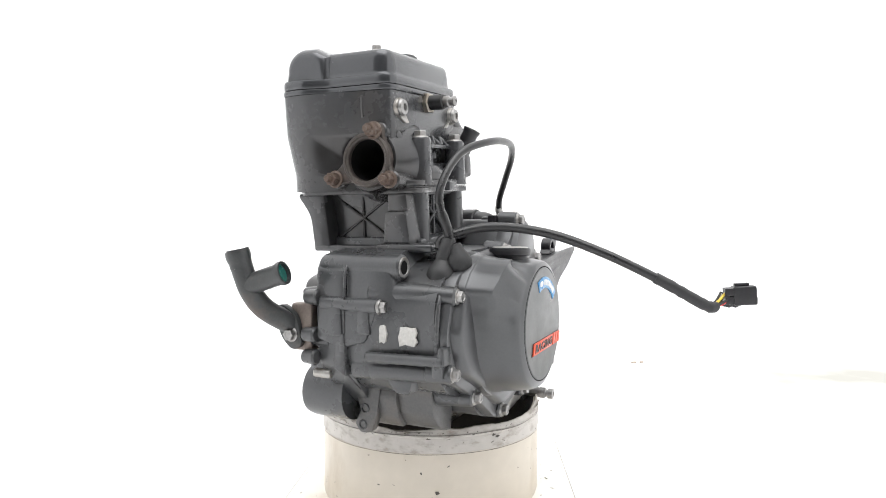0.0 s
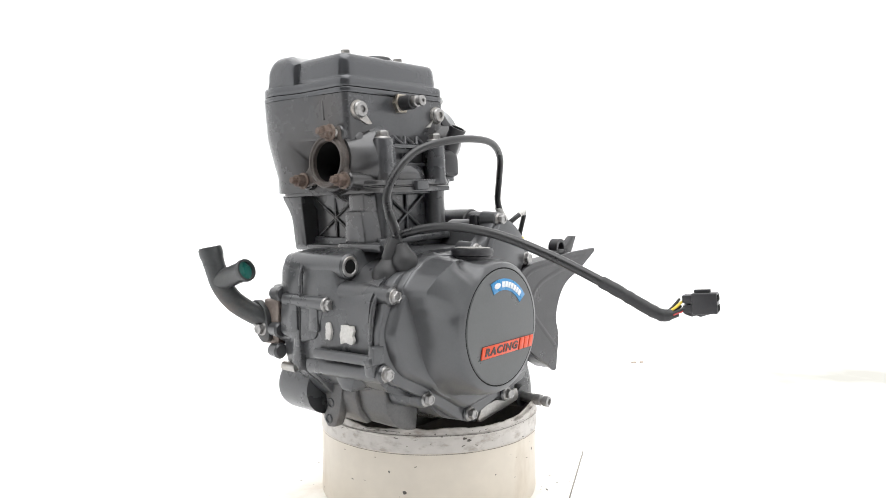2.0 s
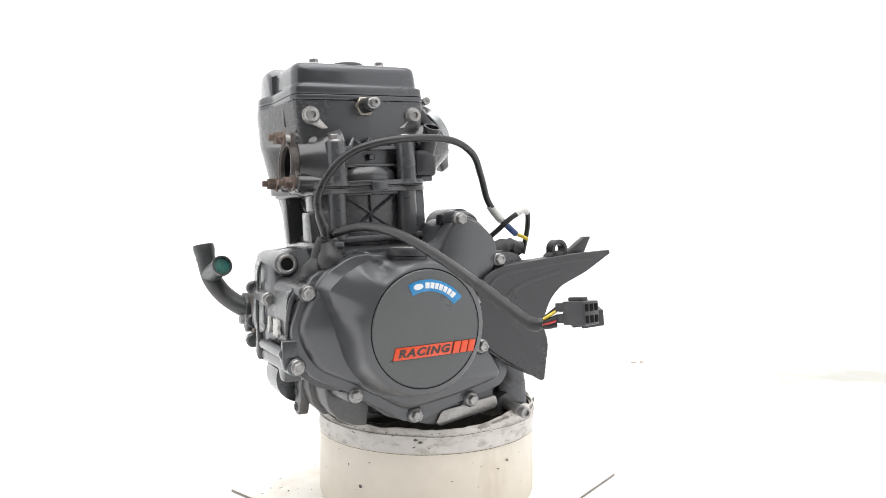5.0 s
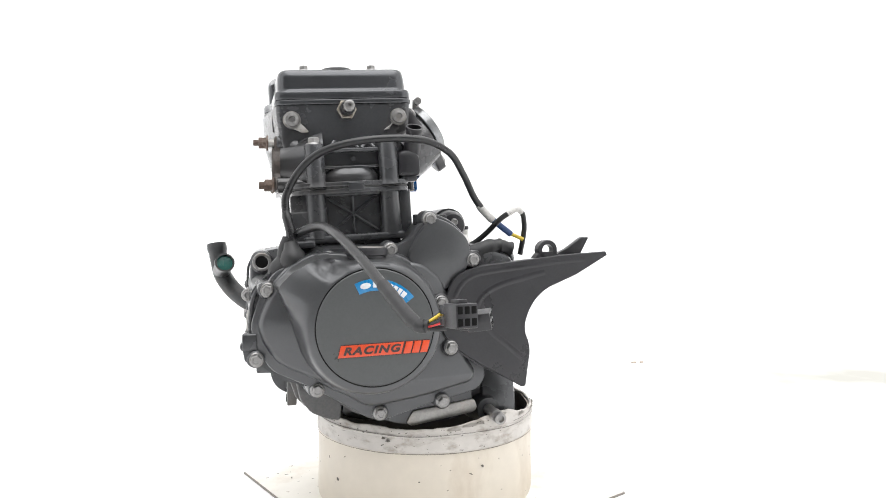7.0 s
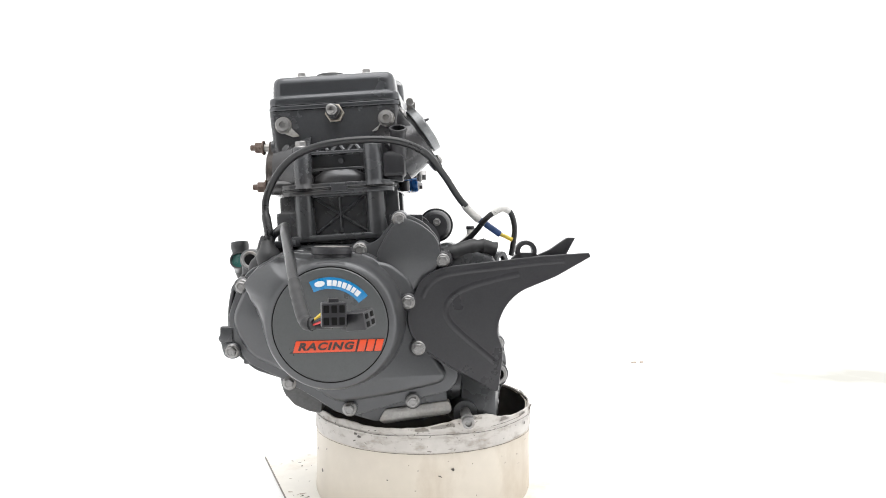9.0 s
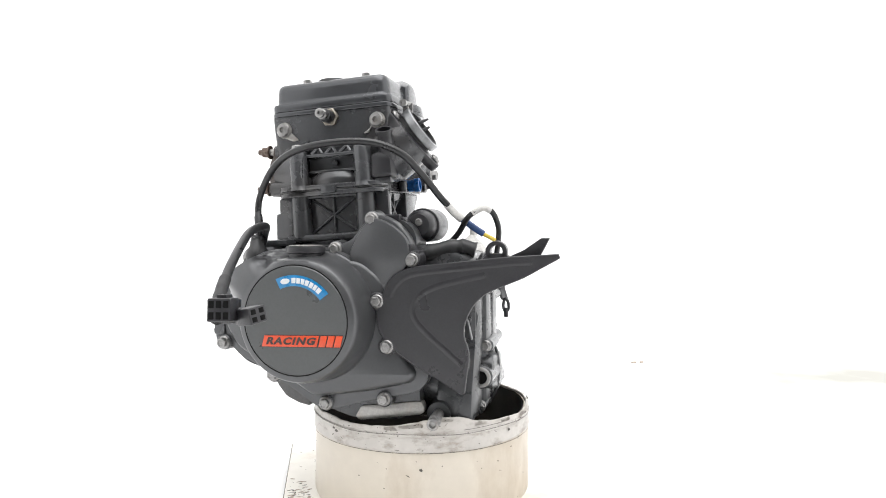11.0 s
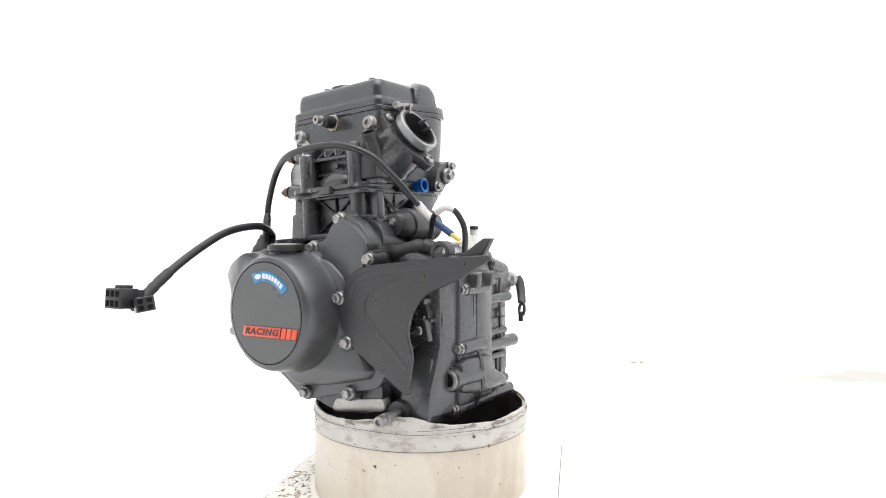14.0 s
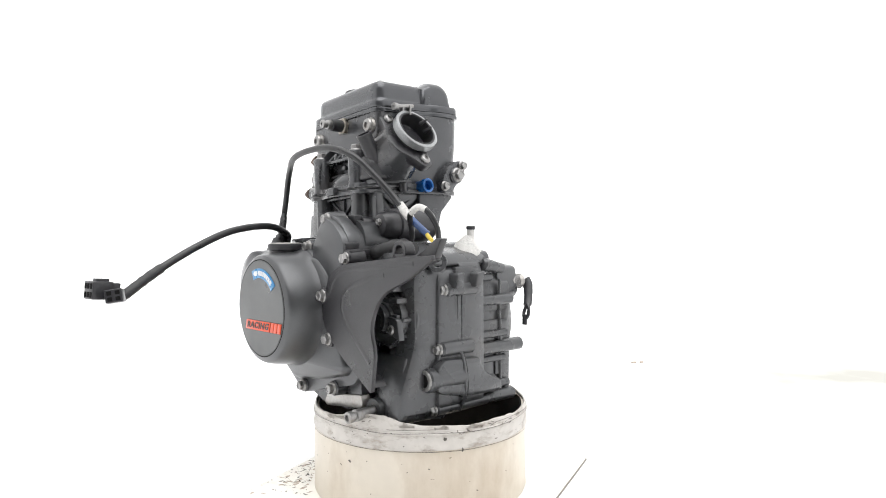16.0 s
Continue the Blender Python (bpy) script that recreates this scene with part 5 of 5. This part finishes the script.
def build_valve_cover(eng):
    bm = bmesh.new()
    o = rounded([(-84, -61), (86, -61), (90, 20), (100, 48), (96, 84), (-93, 80), (-99, 48), (-88, 20)], [16, 16, 12, 12, 14, 14, 12, 12], 6)
    slab(bm, o, 106.5, 112.5, "z", 1.2, HM, 1.2)
    slab(bm, shrink(o, 1.0), 113.2, 124, "z", 3.2, HM, 0.8)
    vc = part("valve_cover", bm, M_VALVE, eng, "smooth dark grey valve cover with two top bolts")
    bm = bmesh.new()
    o2 = rounded([(-80, -56), (82, -56), (85, 50), (-85, 50)], 19, 7)
    loft(bm, [(shrink(o2, -1.5), 122.5), (shrink(o2, 0.2), 124.4), (shrink(o2, 0.6), 128), (shrink(o2, 1.6), 140), (shrink(o2, 2.6), 145.5), (shrink(o2, 4.4), 149), (shrink(o2, 7.5), 151), (shrink(o2, 12), 151.8)], "z", HM)
    part("dome", bm, M_VALVE, vc)
    bm = bmesh.new()
    prof = [(16, 116), (16, 148), (34, 158.5)] + [(50 + 26 * math.sin(k * math.pi / 20), 134 + 26 * math.cos(k * math.pi / 20)) for k in range(11)] + [(78, 116)]
    ends = ((89, 13), (88.4, 9), (87, 6), (84.5, 3.4), (81, 1.4), (77, 0))
    loft(bm, [(shrink(prof, q) if q else prof, -u) for u, q in ends] + [(shrink(prof, q) if q else prof, u) for u, q in reversed(ends)], "x", HM)
    part("rounded_end", bm, M_VALVE, vc)
    bm = bmesh.new()
    block(bm, -52, 6, 6, 36, 148, 153.5, 2, HM)
    plate = part("top_plate", bm, M_VALVE, vc)
    fastener(plate, hp(-40, 22, 155), tuple(HM.to_3x3() @ Vector((0, 0, 1))), 0.6)
    for u in (-44, 42.5):
        bm = bmesh.new()
        lathe(bm, [(0, 0), (11, 0), (9.5, 4), (9, 6), (0, 6)], (u, -21, 148), (0, 0, 1), 24, HM)
        part("bolt_seat", bm, M_VALVE, vc)
        fastener(vc, hp(u, -21, 156.5), tuple(HM.to_3x3() @ Vector((0, 0, 1))), 0.85)
    bm = bmesh.new()
    lathe(bm, [(0, 0), (22, 0), (21, 5), (19, 7), (13, 7.4), (12, 6), (0, 6)], (-4, -27, 148), (0, 0, 1), 36, HM)
    part("plug_seal", bm, M_RUBBER, vc, "black rubber plug well seal")


def build_pipe(eng):
    bm = bmesh.new()
    line = smooth_line([(-230, 48, -108), (-245, 54, -101), (-262, 65, -87), (-274, 70, -70), (-279, 74, -54), (-284, 81, -25)], 7)
    sweep(bm, line, [11.8] * (len(line) - 4) + [12, 13.2, 13.4, 12.8], 28, None, 1.0, False)
    lathe(bm, [(12.8, 0), (10.8, 0), (10.6, -20), (0, -21)], (-284, 81, -25), (-0.06, 0.18, 0.9), 28)
    pipe = part("coolant_pipe", bm, M_PIPE, eng, "black branched coolant pipe with bare worn spots")
    bm = bmesh.new()
    p, q = Vector((-277, 71, -62)), Vector((-270, 29, -48))
    d = (q - p)
    lathe(bm, [(0, 0), (11.5, 0), (11.5, d.length - 7), (13, d.length - 4), (12.6, d.length), (10.4, d.length), (10.2, d.length - 5), (0, d.length - 5)], p, d, 28)
    br = part("branch", bm, M_PIPE, pipe)
    bm = bmesh.new()
    lathe(bm, [(0, 0), (10.3, 0), (10.3, 0.6), (0, 1.4)], q - d.normalized() * 4.6, d, 24)
    part("residue", bm, M_GREEN, br, "green coolant residue in the open end")
    bm = bmesh.new()
    o = rounded([(30, -130), (44, -136), (58, -124), (72, -92), (58, -84), (38, -96)], 8, 4)
    slab(bm, o, -240, -231, "x", 1.5, None, 1.5)
    fl = part("flange", bm, M_PIPE, pipe)
    fastener(fl, (-241, 45, -118), (-1, 0, 0), 0.95)
    bm = bmesh.new()
    block(bm, -234, -218, 22, 50, -136, -84, 3)
    part("pump_pad", bm, M_PUMP, pipe, "dull bronze-brown pump casting")


def build_wiring(eng):
    # rubber boots
    bm = bmesh.new()
    lathe(bm, [(0, 0), (11, 0), (14, 4), (15.2, 11), (14, 18), (10, 24), (8.2, 28), (7.6, 36), (0, 36)], (-203, -117, -62), (0.25, -0.05, 1), 24)
    lathe(bm, [(0, 0), (11, 0), (13.6, 4), (14.6, 10), (13, 17), (9, 23), (7, 30), (0, 31)], (-186, -134, -47), (-0.15, 0.2, 1), 24)
    sweep(bm, smooth_line([(-198, -118, -34), (-196, -121, -24), (-192, -123, -14)], 4), 7.5, 14)
    harness = part("wiring_harness", bm, M_RUBBER, eng, "black wiring harness with rubber boots and plug connectors")
    bm = bmesh.new()
    block(bm, -214, -176, -142, -104, -66, -58, 2)
    part("boot_plate", bm, M_CASE, harness)
    bm = bmesh.new()
    a = smooth_line([(-189, -125, -24), (-190, -122, -8), (-195, -113, 34), (-167, -122, 77), (-119, -138, 96), (-49, -136, 102), (-6, -123, 90), (18, -106, 65), (37, -90, 38), (50, -84.6, 23)], 10)
    sweep(bm, a, [5.4 if k < 16 else 4.3 for k in range(len(a))], 14)
    part("arched_cable", bm, M_CABLE, harness, "thin black cable arching over the cylinder")
    bm = bmesh.new()
    b = smooth_line([(-192, -112, -24), (-186, -116, -11), (-163, -157, 0), (-150, -215, -6), (-134, -270, -26), (-117, -324, -53), (-100, -366, -78), (-90, -376, -80)], 12)
    sweep(bm, b, 4.9, 14)
    part("plug_cable", bm, M_CABLE, harness, "black sleeved cable sticking out to a plug")
    bm = bmesh.new()
    cuff = b[-26:-4]
    sweep(bm, cuff, [5.9 + 0.9 * noise.noise(Vector((k * 0.9, 3, 1))) for k in range(len(cuff))], 12)
    part("tape_wrap", bm, M_RUBBER, harness, "wrinkled black tape")
    # coloured wire ends
    for k, (m, dz, dy) in enumerate(((M_YELLOW, 3, 0), (M_WIREWHITE, 1, 3), (M_WIRERED, -2, -2), (M_RUBBER, -1, 2), (M_RUBBER, 0, -3), (M_RUBBER, 3, 3))):
        bm = bmesh.new()
        sweep(bm, smooth_line([(-92, -374 + dy * 0.4, -79.5 + dz * 0.5), (-86, -379 + dy, -76 + dz), (-78, -384 + dy * 1.6, -71 + dz * 1.6)], 4), 1.3, 8)
        part("wire", bm, m, harness)
    # plug connectors
    d = Vector((0.20, -0.97, 0.08)).normalized()
    rt = d.cross(Vector((0, 0, 1))).normalized()
    up = rt.cross(d)

    def boxed(bm, c, dirs, a, b, l0, l1, r=1.0):
        m = Matrix((dirs[0].to_4d(), dirs[1].to_4d(), dirs[2].to_4d(), (0, 0, 0, 1))).transposed()
        m[0][3], m[1][3], m[2][3] = c
        m[3][0] = m[3][1] = m[3][2] = 0
        block(bm, -a, a, l0, l1, -b, b, r, m)
        return m

    c = Vector((-74, -386, -70))
    bm = bmesh.new()
    boxed(bm, c, (rt, d, up), 9.6, 9.6, 4, 26, 1.2)
    con = part("connector", bm, M_PLASTIC, harness, "black six-way plug connector")
    for i in (-6.2, 0, 6.2):
        for j in (-4.6, 4.6):
            bm = bmesh.new()
            boxed(bm, c + up * j + rt * i, (rt, d, up), 2.7, 3.6, -4, 5, 0.8)
            part("wire_seat", bm, M_PLASTIC, con)
    bm = bmesh.new()
    boxed(bm, c + up * 11, (rt, d, up), 4, 1.6, 6, 20, 0.5)
    part("latch", bm, M_PLASTIC, con)
    for i in (-6.0, 0, 6.0):
        for j in (-4.6, 4.6):
            bm = bmesh.new()
            boxed(bm, c + rt * i + up * j, (rt, d, up), 2.1, 2.9, 25.6, 26.4, 0.2)
            part("socket", bm, M_DARK, con)
    d2 = Vector((0.75, -0.35, 0.12)).normalized()
    r2 = d2.cross(Vector((-0.35, 0.0, 1))).normalized()
    u2 = r2.cross(d2)
    c2 = Vector((-62, -385, -76))
    bm = bmesh.new()
    boxed(bm, c2, (r2, d2, u2), 8.5, 7, 2, 21, 1.0)
    con2 = part("connector", bm, M_PLASTIC, harness, "small black four-way plug connector")
    for j in (-3.4, 3.4):
        bm = bmesh.new()
        boxed(bm, c2 + u2 * j, (r2, d2, u2), 5.0, 2.8, -5, 3, 0.8)
        part("wire_seat", bm, M_PLASTIC, con2)
    for i in (-4, 4):
        for j in (-3.2, 3.2):
            bm = bmesh.new()
            boxed(bm, c2 + r2 * i + u2 * j, (r2, d2, u2), 2.3, 2.1, 20.6, 21.4, 0.2)
            part("socket", bm, M_DARK, con2)
    bm = bmesh.new()
    sweep(bm, smooth_line([(-92, -372, -81), (-84, -374, -82), (-76, -376, -81)], 4), 3, 10)
    part("wire", bm, M_RUBBER, harness)
    # label sleeve, blue tape, yellow wire and the looped wire behind
    bm = bmesh.new()
    s = smooth_line([(45, -85, 28), (55, -84, 17.5), (65, -83, 9)], 6)
    sweep(bm, s, [5.2 + 0.6 * noise.noise(Vector((k * 1.3, 0, 0))) for k in range(len(s))], 12)
    part("label_sleeve", bm, M_SLEEVE_GLARE, harness, "white paper label wrapped round the cable")
    bm = bmesh.new()
    sweep(bm, smooth_line([(64, -83, 10), (78, -81, 0), (91, -79, -9)], 5), 4.2, 12)
    part("blue_tape", bm, M_BLUEWIRE, harness, "blue taped wire")
    bm = bmesh.new()
    sweep(bm, smooth_line([(90, -79.4, -8.4), (98, -83, -12), (106, -85, -16)], 5), 2.6, 10)
    part("wire", bm, M_YELLOW, harness, "yellow wire")
    bm = bmesh.new()
    sweep(bm, smooth_line([(36, -66, -26), (48, -70, -18), (60, -78, -6), (72, -91, 10), (82, -96, 18), (93, -94, 23), (103, -89, 18), (109, -81, 2), (109, -77, -14), (106, -74, -36)], 7), 3.6, 12)
    part("looped_wire", bm, M_CABLE, harness, "black looped wire with a scuffed white top")
    bm = bmesh.new()
    sweep(bm, smooth_line([(80, -95.4, 16.6), (87, -95.6, 21.0), (94, -93.8, 23.2), (101, -90.2, 20.0)], 5), 4.1, 12)
    part("label_sleeve", bm, M_SLEEVE_GLARE, harness)


def build_clutch_lever(eng):
    bm = bmesh.new()
    lathe(bm, [(0, 0), (9, 0), (9, 6), (7, 7), (7, 14), (8.5, 15), (8.5, 20), (0, 20)], (66, 92, -76), (0.4, 0.9, 0.05), 24)
    lv = part("clutch_lever", bm, M_ALU, eng, "clutch release lever with spring and dark arm")
    bm = bmesh.new()
    hel = [(66 + 0.4 * k * 0.22 + 9.5 * math.cos(k * 0.7), 94 + k * 0.22, -76 + 9.5 * math.sin(k * 0.7)) for k in range(70)]
    sweep(bm, hel, 1.1, 6)
    part("spring", bm, M_STEEL, lv)
    bm = bmesh.new()
    sweep(bm, smooth_line([(76, 114, -74), (82, 114, -82), (88, 108, -98), (92, 102, -108)], 5), [8, 8, 7.5, 7.5, 7, 7, 6.5, 6.5, 6.5, 6, 6, 6, 6, 6, 6, 6], 12, None, 0.5)
    part("arm", bm, M_PLASTIC, lv)
    bm = bmesh.new()
    sweep(bm, smooth_line([(93, 100, -106), (98, 98, -112), (99, 95, -122), (95, 93, -126), (91, 96, -118), (92, 100, -108)], 5), 2.4, 8)
    rod(bm, (95, 94, -120), (96, 92, -134), 3.6, None, 10, 0.6)
    part("hook", bm, M_PLASTIC, lv)
    bm = bmesh.new()
    o = rounded([(40, -50), (72, -54), (78, -90), (60, -110), (40, -100)], 6, 3)
    slab(bm, o, 60, 100, "y", 4)
    part("lever_seat", bm, M_CASE, lv)


def build_engine():
    eng = new("motorcycle_engine")
    tagged(eng, "dark grey single-cylinder motorcycle engine standing in the bucket", "engine")
    build_crankcase(eng)
    build_cylinder(eng)
    build_head(eng)
    build_valve_cover(eng)
    build_clutch_cover(eng)
    build_sprocket_cover(eng)
    build_pipe(eng)
    build_wiring(eng)
    build_clutch_lever(eng)
    return eng


def build_debris():
    bm = bmesh.new()
    for x, y, l in ((0.538, 0.80, 0.007), (0.560, 0.805, 0.005), (-0.93, 0.43, 0.006), (-0.80, 0.02, 0.004)):
        vs = [bm.verts.new((x + l * math.cos(t), y + l * 0.35 * math.sin(t), 0.002 + 0.003 * (k % 2))) for k, t in enumerate([j * math.pi / 4 for j in range(8)])]
        b = [bm.verts.new((v.co.x, v.co.y, 0.0)) for v in vs]
        bm.faces.new(vs)
        for k in range(8):
            bm.faces.new((vs[k], vs[(k + 1) % 8], b[(k + 1) % 8], b[k]))
    ob = new("floor_debris", finish(bm, M_FLAKE, "floor_debris"))
    tagged(ob, "few small brown flakes lying on the floor", "debris", kind="stuff")


board = build_board()
bucket = build_bucket()
engine = build_engine()
build_debris()


# ---------------------------------------------------------------- the turning stand
def motions():
    rows = []
    for k in range(33):
        t = 0.5 * k
        rows.append((t, pose(0, 0, 0, 0, 0, 49.225 - 7.0203 * t + 13.5)))
    for thing in (board, bucket, engine):
        walk(thing, rows)


motions()
